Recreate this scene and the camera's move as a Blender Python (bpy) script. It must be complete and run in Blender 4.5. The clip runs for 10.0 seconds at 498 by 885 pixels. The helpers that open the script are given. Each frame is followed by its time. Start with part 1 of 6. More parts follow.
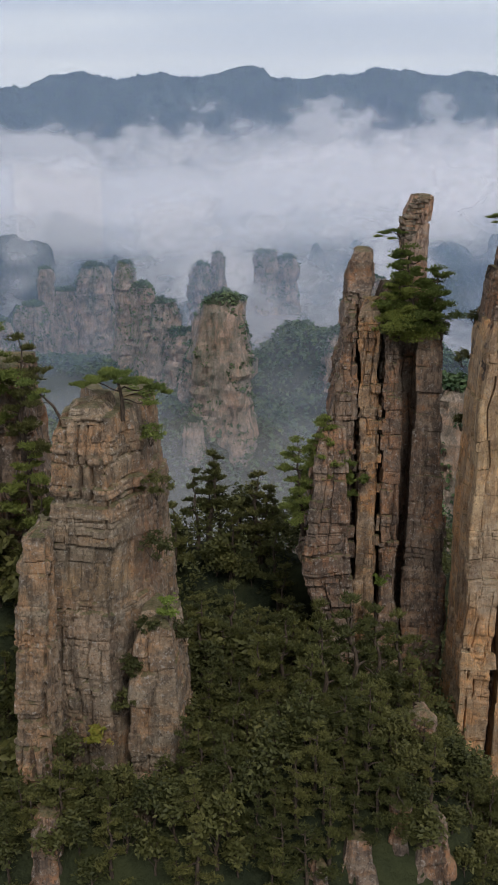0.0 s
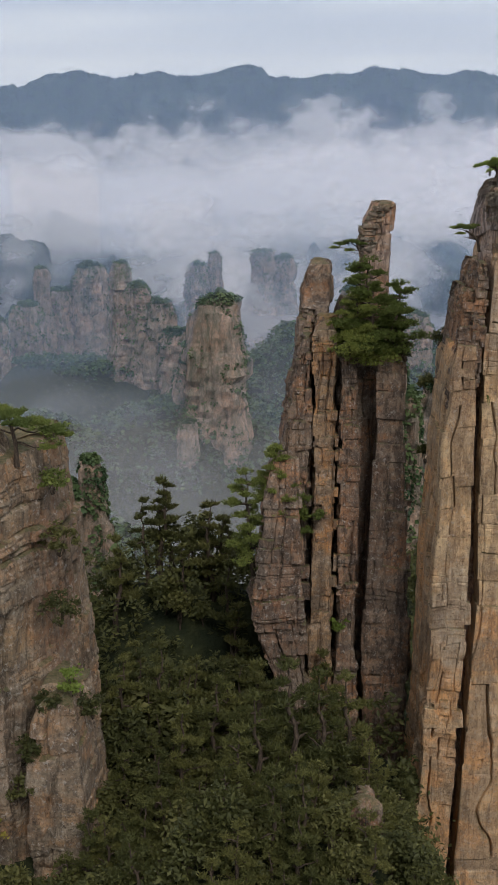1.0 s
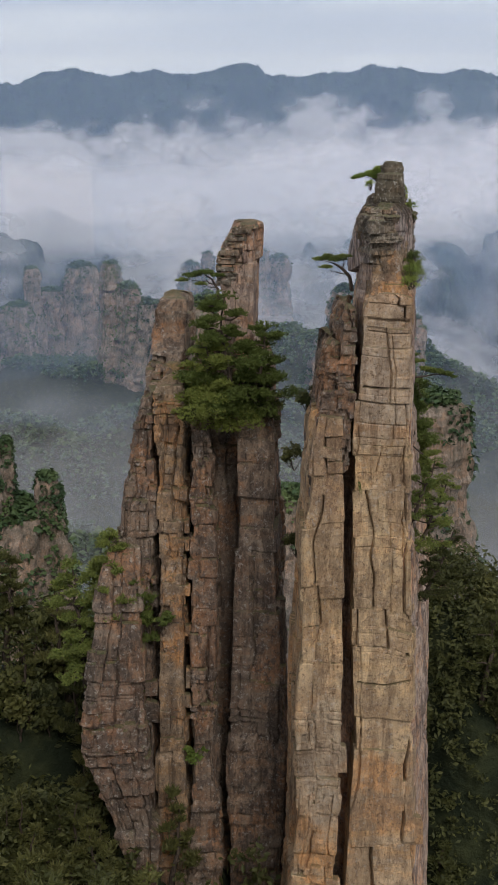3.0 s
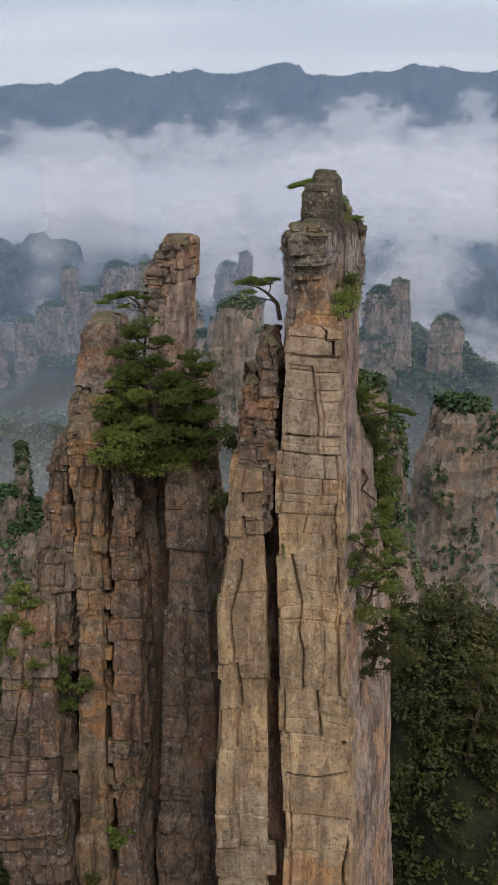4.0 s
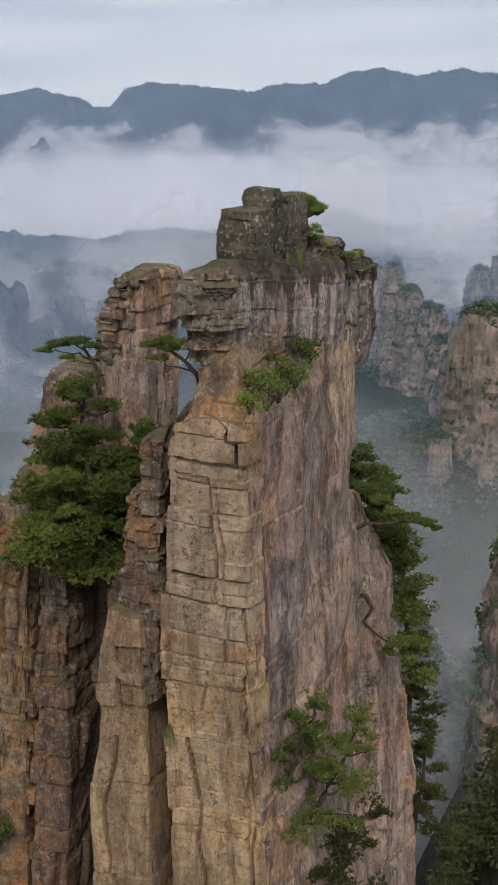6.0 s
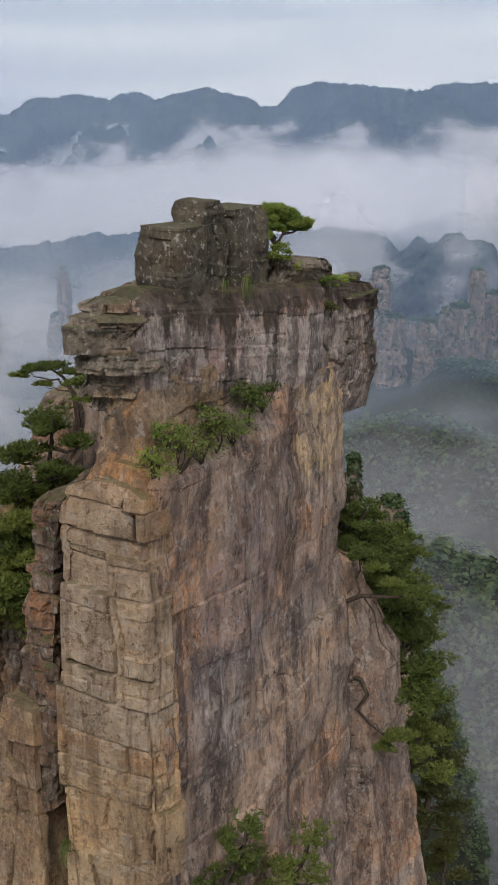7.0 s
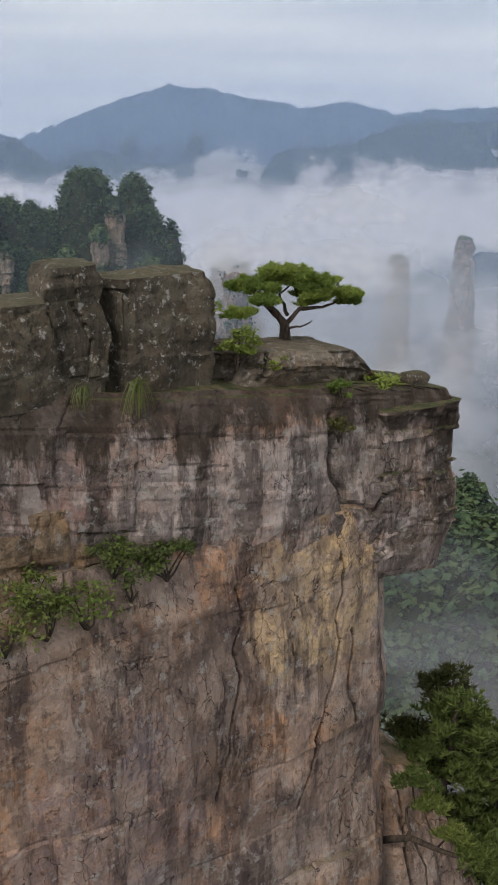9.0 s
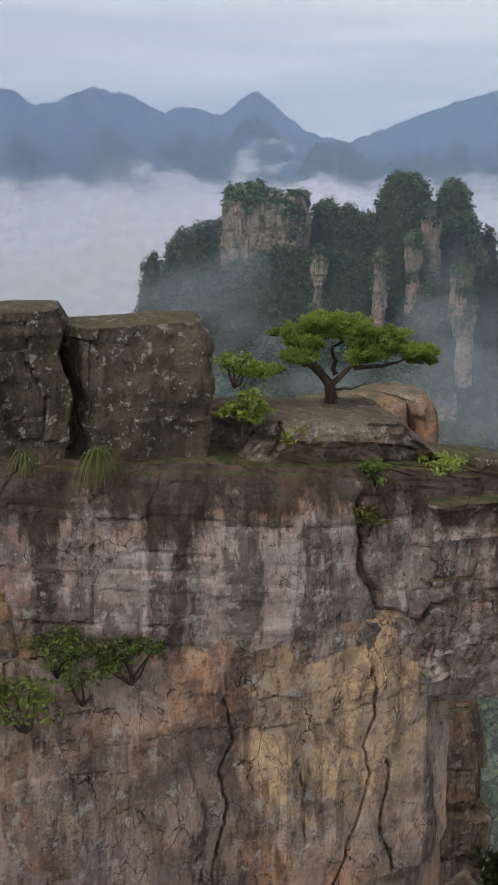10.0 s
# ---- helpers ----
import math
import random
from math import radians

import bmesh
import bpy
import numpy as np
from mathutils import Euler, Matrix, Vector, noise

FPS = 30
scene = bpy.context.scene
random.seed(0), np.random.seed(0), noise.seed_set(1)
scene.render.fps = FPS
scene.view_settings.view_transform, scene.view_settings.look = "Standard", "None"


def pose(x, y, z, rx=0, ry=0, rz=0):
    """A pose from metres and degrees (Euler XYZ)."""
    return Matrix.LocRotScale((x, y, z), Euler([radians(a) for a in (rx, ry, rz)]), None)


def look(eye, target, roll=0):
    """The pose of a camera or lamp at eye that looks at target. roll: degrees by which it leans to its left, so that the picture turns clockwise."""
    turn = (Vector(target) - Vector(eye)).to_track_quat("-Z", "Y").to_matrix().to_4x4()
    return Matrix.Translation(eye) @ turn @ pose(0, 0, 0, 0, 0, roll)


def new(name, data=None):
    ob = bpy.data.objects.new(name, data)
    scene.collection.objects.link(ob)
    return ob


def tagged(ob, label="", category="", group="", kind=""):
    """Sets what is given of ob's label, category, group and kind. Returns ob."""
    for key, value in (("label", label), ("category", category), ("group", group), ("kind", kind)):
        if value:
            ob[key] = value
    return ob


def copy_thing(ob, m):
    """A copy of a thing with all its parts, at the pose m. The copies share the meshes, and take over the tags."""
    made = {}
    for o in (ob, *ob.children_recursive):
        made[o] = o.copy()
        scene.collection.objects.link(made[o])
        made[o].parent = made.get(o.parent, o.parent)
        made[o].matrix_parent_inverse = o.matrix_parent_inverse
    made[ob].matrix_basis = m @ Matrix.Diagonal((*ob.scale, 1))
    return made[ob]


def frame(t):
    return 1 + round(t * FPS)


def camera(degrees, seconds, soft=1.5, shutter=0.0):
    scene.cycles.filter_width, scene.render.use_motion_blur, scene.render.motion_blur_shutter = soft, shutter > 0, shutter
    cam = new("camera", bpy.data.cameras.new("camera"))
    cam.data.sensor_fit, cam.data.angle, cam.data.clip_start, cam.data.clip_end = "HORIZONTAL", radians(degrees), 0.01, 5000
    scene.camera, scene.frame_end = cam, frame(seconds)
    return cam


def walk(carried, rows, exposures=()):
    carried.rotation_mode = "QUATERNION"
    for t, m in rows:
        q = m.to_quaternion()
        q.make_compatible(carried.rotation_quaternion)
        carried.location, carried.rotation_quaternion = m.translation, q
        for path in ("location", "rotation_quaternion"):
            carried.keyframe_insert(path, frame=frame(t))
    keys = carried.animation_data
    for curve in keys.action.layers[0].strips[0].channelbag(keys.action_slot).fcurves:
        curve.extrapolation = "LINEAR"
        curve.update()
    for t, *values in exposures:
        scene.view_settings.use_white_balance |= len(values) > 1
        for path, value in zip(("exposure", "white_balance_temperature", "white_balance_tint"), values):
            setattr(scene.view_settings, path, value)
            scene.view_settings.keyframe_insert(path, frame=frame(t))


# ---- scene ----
cam = camera(25.3, 10.0, soft=1.2)
METRES, EYE, TILT, LEAN, TURN = 100.0, 500.0, -16.8, 0.0, 0.0
ROWS = [
    (0.0, 0.0, 0.0, 0.0, 0.0, 0.0, -0.0),
    (0.5, 0.0217, 0.0399, 0.0118, -0.02, -0.03, 0.01),
    (1.0, 0.0469, 0.0949, 0.0277, -0.04, -0.04, -0.02),
    (1.5, 0.0702, 0.1467, 0.0423, -0.04, -0.05, -0.06),
    (2.0, 0.1003, 0.2014, 0.0577, -0.07, -0.07, -0.1),
    (2.5, 0.128, 0.2461, 0.0704, -0.08, -0.08, -0.14),
    (3.0, 0.1605, 0.2939, 0.0846, -0.09, -0.1, -0.11),
    (4.5, 0.2539, 0.4289, 0.124, 4.5, -0.2, -1.4),
    (5.0, 0.2831, 0.476, 0.1371, 7.85, -0.32, -2.44),
    (5.5, 0.3084, 0.5187, 0.1492, 10.96, -0.46, -3.36),
    (7.0, 0.3721, 0.643, 0.1844, 22.55, -1.51, -6.77),
    (7.5, 0.3865, 0.6818, 0.196, 26.86, -2.05, -7.92),
    (8.0, 0.398, 0.7235, 0.209, 32.96, -2.92, -9.47),
    (8.5, 0.4049, 0.7612, 0.221, 39.45, -4.04, -11.04),
    (9.0, 0.409, 0.7976, 0.2335, 47.01, -5.53, -12.68),
    (9.5, 0.4091, 0.8286, 0.2446, 55.05, -7.39, -14.15),
    (10.0, 0.4059, 0.8599, 0.2546, 63.63, -9.4, -15.39),
]
walk(cam, [(t, pose(0, 0, EYE, TILT, LEAN, TURN) @ pose(METRES * x, METRES * y, METRES * z, 90 + pitch, roll, yaw)) for t, x, y, z, yaw, pitch, roll in ROWS],
     [(0.0, 0.0), (10.0, 0.0)])

# ---- world, sun ----
SUN_AZ, SUN_EL = 165.0, 46.0      # degrees clockwise from +y, and above the horizon
world = bpy.data.worlds.new("overcast_sky")
scene.world = world
world.use_nodes = True
wn, wl = world.node_tree.nodes, world.node_tree.links
wn.clear()
w_out = wn.new("ShaderNodeOutputWorld")
w_bg = wn.new("ShaderNodeBackground")
w_bg.inputs["Strength"].default_value = 1.0
w_sky = wn.new("ShaderNodeTexSky")
w_sky.sky_type = "NISHITA"
w_sky.sun_disc = False
w_sky.sun_elevation, w_sky.sun_rotation = radians(SUN_EL), radians(SUN_AZ)
w_scale = wn.new("ShaderNodeVectorMath"); w_scale.operation = "SCALE"
w_scale.inputs["Scale"].default_value = 0.09
wl.new(w_sky.outputs[0], w_scale.inputs[0])
# high stratus: long flat streaks over the clear sky
w_co = wn.new("ShaderNodeTexCoord")
w_map = wn.new("ShaderNodeMapping")
w_map.inputs["Scale"].default_value = (1.6, 1.6, 26.0)
wl.new(w_co.outputs["Generated"], w_map.inputs[0])
w_noise = wn.new("ShaderNodeTexNoise")
w_noise.inputs["Scale"].default_value = 1.7
w_noise.inputs["Detail"].default_value = 6
w_noise.inputs["Roughness"].default_value = 0.55
wl.new(w_map.outputs[0], w_noise.inputs["Vector"])
w_ramp = wn.new("ShaderNodeValToRGB")
w_ramp.color_ramp.elements[0].position, w_ramp.color_ramp.elements[0].color = 0.38, (0.66, 0.685, 0.765, 1)
w_ramp.color_ramp.elements[1].position, w_ramp.color_ramp.elements[1].color = 0.62, (0.925, 0.925, 0.945, 1)
wl.new(w_noise.outputs[0], w_ramp.inputs[0])
w_mix = wn.new("ShaderNodeMix"); w_mix.data_type = "RGBA"
w_mix.inputs["Factor"].default_value = 0.86
wl.new(w_scale.outputs[0], w_mix.inputs["A"])
wl.new(w_ramp.outputs[0], w_mix.inputs["B"])
# paler, creamier air close to the horizon
w_sep = wn.new("ShaderNodeSeparateXYZ")
wl.new(w_co.outputs["Generated"], w_sep.inputs[0])
w_low = wn.new("ShaderNodeMapRange"); w_low.interpolation_type = "SMOOTHSTEP"
for w_key, w_val in (("From Min", 0.10), ("From Max", 0.025), ("To Min", 0.0), ("To Max", 0.3)):
    w_low.inputs[w_key].default_value = w_val
wl.new(w_sep.outputs[2], w_low.inputs["Value"])
w_rim = wn.new("ShaderNodeMix"); w_rim.data_type = "RGBA"
w_rim.inputs["B"].default_value = (0.93, 0.925, 0.91, 1)
wl.new(w_low.outputs[0], w_rim.inputs["Factor"])
wl.new(w_mix.outputs["Result"], w_rim.inputs["A"])
wl.new(w_rim.outputs["Result"], w_bg.inputs[0])
wl.new(w_bg.outputs[0], w_out.inputs[0])

sun = new("sun", bpy.data.lights.new("sun", "SUN"))
sun.data.energy, sun.data.angle, sun.data.color = 1.7, radians(18), (1.0, 0.94, 0.87)
sun_from = Vector((math.sin(radians(SUN_AZ)) * math.cos(radians(SUN_EL)), math.cos(radians(SUN_AZ)) * math.cos(radians(SUN_EL)), math.sin(radians(SUN_EL))))
sun.matrix_world = look(Vector((0, 0, 900)) + sun_from * 100, (0, 0, 900))
scene.cycles.transparent_max_bounces = 40


# ---- numeric helpers ----
_perm = np.random.RandomState(3).permutation(4096)
_vals = np.random.RandomState(4).rand(4096) * 2 - 1


def vnoise(x, y, z):
    """Smooth value noise in about -1..1 for arrays of places."""
    x, y, z = np.broadcast_arrays(np.asarray(x, float), np.asarray(y, float), np.asarray(z, float))
    xi, yi, zi = np.floor(x).astype(int), np.floor(y).astype(int), np.floor(z).astype(int)
    fx, fy, fz = x - xi, y - yi, z - zi
    fx, fy, fz = (f * f * (3 - 2 * f) for f in (fx, fy, fz))

    def at(i, j, k):
        return _vals[_perm[(_perm[(_perm[(xi + i) & 4095] + yi + j) & 4095] + zi + k) & 4095]]
    c = 0
    for i in (0, 1):
        for j in (0, 1):
            for k in (0, 1):
                c = c + at(i, j, k) * (fx if i else 1 - fx) * (fy if j else 1 - fy) * (fz if k else 1 - fz)
    return c


def fbm(x, y, z, octaves=4, gain=0.5):
    total, amp, f = 0, 1.0, 1.0
    for o in range(octaves):
        total = total + amp * vnoise(x * f + 17.3 * o, y * f + 5.1 * o, z * f + 9.7 * o)
        amp, f = amp * gain, f * 2.03
    return total


def hash01(a, b=0, c=0):
    return (_vals[_perm[(_perm[(_perm[np.asarray(a).astype(int) & 4095] + np.asarray(b).astype(int)) & 4095] + np.asarray(c).astype(int)) & 4095]] + 1) / 2


def mesh_of(name, verts, faces, smooth=False):
    """A mesh from an array of places and an array of triangles or quads."""
    verts, faces = np.asarray(verts, np.float32), np.asarray(faces, np.int32)
    me = bpy.data.meshes.new(name)
    k = faces.shape[1]
    me.vertices.add(len(verts)); me.vertices.foreach_set("co", verts.ravel())
    me.loops.add(faces.size); me.loops.foreach_set("vertex_index", faces.ravel())
    me.polygons.add(len(faces))
    me.polygons.foreach_set("loop_start", np.arange(0, faces.size, k, dtype=np.int32))
    me.polygons.foreach_set("use_smooth", np.full(len(faces), smooth))
    me.update(calc_edges=True)
    me.validate()
    return me


def part(name, me, material, parent=None, label=""):
    """Links a mesh as one object, under a thing or part where one is given."""
    ob = new(name, me)
    if not me.materials:
        me.materials.append(material)
    if parent is not None:
        ob.parent = parent
    if label:
        tagged(ob, label)
    return ob


def thing(name, label, category, group="", kind="", at=(0, 0, 0)):
    ob = new(name)
    ob.location = at
    return tagged(ob, label, category, group, kind)


# ---- materials ----
def material(name):
    m = bpy.data.materials.new(name)
    m.use_nodes = True
    m.node_tree.nodes.clear()
    return m, m.node_tree.nodes, m.node_tree.links


def noise_of(n, l, vec, scale, detail=4, rough=0.55, stretch=None):
    src = vec
    if stretch:
        mp = n.new("ShaderNodeMapping")
        mp.inputs["Scale"].default_value = stretch
        l.new(vec, mp.inputs[0])
        src = mp.outputs[0]
    t = n.new("ShaderNodeTexNoise")
    t.inputs["Scale"].default_value = scale
    t.inputs["Detail"].default_value = detail
    t.inputs["Roughness"].default_value = rough
    l.new(src, t.inputs["Vector"])
    return t.outputs[0]


def step_of(n, l, fac, lo, hi):
    r = n.new("ShaderNodeMapRange")
    r.interpolation_type = "SMOOTHSTEP"
    r.inputs["From Min"].default_value, r.inputs["From Max"].default_value = lo, hi
    l.new(fac, r.inputs["Value"])
    return r.outputs[0]


def mixed(n, l, fac, a, b):
    m = n.new("ShaderNodeMix"); m.data_type = "RGBA"
    for key, v in (("Factor", fac), ("A", a), ("B", b)):
        if isinstance(v, (tuple, float, int)):
            m.inputs[key].default_value = (*v, 1) if isinstance(v, tuple) else v
        else:
            l.new(v, m.inputs[key])
    return m.outputs["Result"]


def math_of(n, l, op, a, b):
    m = n.new("ShaderNodeMath"); m.operation = op
    for i, v in enumerate((a, b)):
        if isinstance(v, (float, int)):
            m.inputs[i].default_value = v
        else:
            l.new(v, m.inputs[i])
    return m.outputs[0]


def rock_material(name, pale, warm, dark, rust=0.35, stain=0.5, scale=1.0, moss=0.8, green=(0.055, 0.075, 0.025), lichen=0.5, wash=0.5, lines=0.7, crust=None, zones=(), plates=0.45, washed=0.25):
    """Bedded sandstone: pale and warm beds, rust patches, dark water streaks, speckle, hairline cracks, lichen, and moss on what faces up."""
    m, n, l = material(name)
    geo = n.new("ShaderNodeNewGeometry")
    pos = geo.outputs["Position"]
    big = noise_of(n, l, pos, 0.22 * scale, 3)
    beds = noise_of(n, l, pos, 1.0 * scale, 6, 0.65, (0.16, 0.16, 1.3))
    streak = noise_of(n, l, pos, 1.0 * scale, 7, 0.68, (0.95, 0.95, 0.13))
    thin = noise_of(n, l, pos, 1.0 * scale, 6, 0.7, (4.2, 4.2, 0.45))
    fine = noise_of(n, l, pos, 5.0 * scale, 8, 0.72)
    grit = noise_of(n, l, pos, 17.0 * scale, 5, 0.7)
    patch = noise_of(n, l, pos, 0.27 * scale, 5, 0.6)
    broad = noise_of(n, l, pos, 0.9 * scale, 7, 0.7)
    att = n.new("ShaderNodeAttribute"); att.attribute_name = "tone"
    tone = att.outputs["Fac"]
    blend = math_of(n, l, "ADD", math_of(n, l, "MULTIPLY", beds, 0.85), math_of(n, l, "MULTIPLY", tone, 0.18))
    col = mixed(n, l, step_of(n, l, blend, 0.40, 0.64), pale, warm)
    col = mixed(n, l, math_of(n, l, "MULTIPLY", step_of(n, l, tone, 0.54, 0.74), 0.75), col, tuple(0.5 * p + 0.5 * d for p, d in zip(pale, dark)))
    col = mixed(n, l, math_of(n, l, "MULTIPLY", step_of(n, l, patch, 0.48, 0.56), rust), col, (warm[0] * 1.12, warm[1] * 0.92, warm[2] * 0.74))
    # mineral stains, tinted patches and painted shade, each with its place and ragged outline
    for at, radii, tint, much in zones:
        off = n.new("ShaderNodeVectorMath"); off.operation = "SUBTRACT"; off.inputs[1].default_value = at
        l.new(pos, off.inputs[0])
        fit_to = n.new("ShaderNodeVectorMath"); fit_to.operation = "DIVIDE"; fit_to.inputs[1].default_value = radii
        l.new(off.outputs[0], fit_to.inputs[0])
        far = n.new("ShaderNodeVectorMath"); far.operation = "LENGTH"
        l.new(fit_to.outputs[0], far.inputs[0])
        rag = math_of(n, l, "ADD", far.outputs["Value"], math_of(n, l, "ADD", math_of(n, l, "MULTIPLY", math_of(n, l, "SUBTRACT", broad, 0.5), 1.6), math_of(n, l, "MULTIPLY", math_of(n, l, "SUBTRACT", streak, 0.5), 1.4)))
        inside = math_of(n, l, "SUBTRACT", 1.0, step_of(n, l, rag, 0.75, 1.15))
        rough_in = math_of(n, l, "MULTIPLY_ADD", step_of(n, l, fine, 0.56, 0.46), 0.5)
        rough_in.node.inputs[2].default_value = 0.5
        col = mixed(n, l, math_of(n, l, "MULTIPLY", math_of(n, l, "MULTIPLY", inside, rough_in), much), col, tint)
    col = mixed(n, l, math_of(n, l, "MULTIPLY", step_of(n, l, noise_of(n, l, pos, 0.33 * scale, 5, 0.62), 0.48, 0.6), 0.35 + 0.35 * wash), col, tuple(0.42 * p + 0.58 * d for p, d in zip(pale, dark)))
    col = mixed(n, l, math_of(n, l, "MULTIPLY", step_of(n, l, broad, 0.50, 0.57), wash), col, (0.25 * pale[0] + 0.75 * dark[0], 0.25 * pale[1] + 0.72 * dark[1], 0.27 * pale[2] + 0.75 * dark[2]))
    col = mixed(n, l, math_of(n, l, "MULTIPLY", step_of(n, l, streak, 0.53, 0.585), stain), col, dark)
    col = mixed(n, l, math_of(n, l, "MULTIPLY", step_of(n, l, thin, 0.53, 0.62), stain * 0.7), col, tuple(1.1 * d for d in dark))
    col = mixed(n, l, math_of(n, l, "MULTIPLY", step_of(n, l, fine, 0.55, 0.62), 0.6), col, tuple(0.8 * d for d in dark))
    col = mixed(n, l, math_of(n, l, "MULTIPLY", step_of(n, l, grit, 0.55, 0.65), 0.35), col, tuple(0.9 * d for d in dark))
    # second generation of streaks: dark runs and washed pale strips about a foot wide
    runs = noise_of(n, l, pos, 1.0 * scale, 6, 0.62, (1.7, 1.7, 0.62))
    col = mixed(n, l, math_of(n, l, "MULTIPLY", step_of(n, l, runs, 0.515, 0.575), washed), col, tuple(1.25 * d for d in dark))
    col = mixed(n, l, math_of(n, l, "MULTIPLY", step_of(n, l, runs, 0.455, 0.40), 0.7 * washed), col, tuple(min(0.75, 1.22 * p) for p in pale))
    # fractured plates, each with its own shade and level
    bent = n.new("ShaderNodeVectorMath"); bent.operation = "MULTIPLY_ADD"
    bz = n.new("ShaderNodeTexNoise"); bz.inputs["Scale"].default_value = 1.6 * scale; bz.inputs["Detail"].default_value = 6
    l.new(pos, bz.inputs["Vector"])
    l.new(bz.outputs["Color"], bent.inputs[0]); bent.inputs[1].default_value = (1.3 / scale, 1.3 / scale, 1.5 / scale); l.new(pos, bent.inputs[2])
    pm = n.new("ShaderNodeMapping"); pm.inputs["Scale"].default_value = (1.5 * scale, 1.5 * scale, 0.75 * scale)
    plate = n.new("ShaderNodeTexVoronoi")
    l.new(bent.outputs[0], pm.inputs[0]); l.new(pm.outputs[0], plate.inputs["Vector"])
    ps = n.new("ShaderNodeSeparateColor"); l.new(plate.outputs["Color"], ps.inputs[0])
    cell = ps.outputs[0]
    col = mixed(n, l, math_of(n, l, "MULTIPLY", step_of(n, l, cell, 0.5, 0.95), plates), col, tuple(0.45 * p + 0.5 * d for p, d in zip(pale, dark)))
    col = mixed(n, l, math_of(n, l, "MULTIPLY", step_of(n, l, cell, 0.35, 0.0), plates * 0.6), col, tuple(min(0.7, 1.12 * p) for p in pale))
    col = mixed(n, l, math_of(n, l, "MULTIPLY", step_of(n, l, noise_of(n, l, pos, 3.3 * scale, 7, 0.75), 0.56, 0.62), lichen * 0.6), col, (0.50, 0.48, 0.44))
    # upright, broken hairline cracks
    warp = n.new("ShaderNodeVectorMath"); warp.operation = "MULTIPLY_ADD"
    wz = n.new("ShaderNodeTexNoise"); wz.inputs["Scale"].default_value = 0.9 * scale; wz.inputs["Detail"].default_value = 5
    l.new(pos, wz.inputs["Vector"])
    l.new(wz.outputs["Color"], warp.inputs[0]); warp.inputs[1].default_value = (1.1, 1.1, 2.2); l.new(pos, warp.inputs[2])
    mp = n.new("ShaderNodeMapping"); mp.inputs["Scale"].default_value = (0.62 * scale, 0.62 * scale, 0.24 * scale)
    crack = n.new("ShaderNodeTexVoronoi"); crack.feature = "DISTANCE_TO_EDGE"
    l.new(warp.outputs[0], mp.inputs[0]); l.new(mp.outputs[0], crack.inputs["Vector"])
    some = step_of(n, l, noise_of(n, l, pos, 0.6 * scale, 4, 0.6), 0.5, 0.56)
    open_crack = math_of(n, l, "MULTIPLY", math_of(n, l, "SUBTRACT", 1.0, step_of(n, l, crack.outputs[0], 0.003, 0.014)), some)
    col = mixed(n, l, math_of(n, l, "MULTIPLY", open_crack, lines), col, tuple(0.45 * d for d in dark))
    if crust:
        # black algae crust running down from the tilted upper edge
        level, fall, y0 = crust
        sp = n.new("ShaderNodeSeparateXYZ"); l.new(pos, sp.inputs[0])
        rel = math_of(n, l, "ADD", sp.outputs[2], math_of(n, l, "MULTIPLY", math_of(n, l, "SUBTRACT", sp.outputs[1], y0), fall))
        rel = math_of(n, l, "ADD", rel, math_of(n, l, "MULTIPLY", math_of(n, l, "SUBTRACT", streak, 0.5), 4.5))
        rel = math_of(n, l, "ADD", rel, math_of(n, l, "MULTIPLY", math_of(n, l, "SUBTRACT", fine, 0.5), 1.2))
        col = mixed(n, l, math_of(n, l, "MULTIPLY", step_of(n, l, rel, level, level + 0.5), 0.82), col, (0.052, 0.037, 0.026))
    sep = n.new("ShaderNodeSeparateXYZ")
    l.new(geo.outputs["Normal"], sep.inputs[0])
    up = math_of(n, l, "MULTIPLY", step_of(n, l, math_of(n, l, "ADD", sep.outputs[2], math_of(n, l, "MULTIPLY", patch, 0.6)), 1.06, 1.26), moss)
    col = mixed(n, l, up, col, mixed(n, l, step_of(n, l, fine, 0.4, 0.6), green, (0.15, 0.125, 0.06)))
    b = n.new("ShaderNodeBsdfPrincipled")
    l.new(col, b.inputs["Base Color"])
    b.inputs["Roughness"].default_value = 0.92
    b.inputs["Specular IOR Level"].default_value = 0.25
    height = math_of(n, l, "ADD", math_of(n, l, "MULTIPLY", fine, 0.7), math_of(n, l, "MULTIPLY", open_crack, -0.5))
    height = math_of(n, l, "ADD", height, math_of(n, l, "MULTIPLY", thin, 0.5))
    height = math_of(n, l, "ADD", height, math_of(n, l, "MULTIPLY", broad, 0.9))
    height = math_of(n, l, "ADD", height, math_of(n, l, "MULTIPLY", cell, 0.35))
    bump = n.new("ShaderNodeBump")
    bump.inputs["Strength"].default_value = 0.9
    bump.inputs["Distance"].default_value = 0.22 / scale
    l.new(height, bump.inputs["Height"])
    l.new(bump.outputs[0], b.inputs["Normal"])
    out = n.new("ShaderNodeOutputMaterial")
    l.new(b.outputs[0], out.inputs[0])
    return m


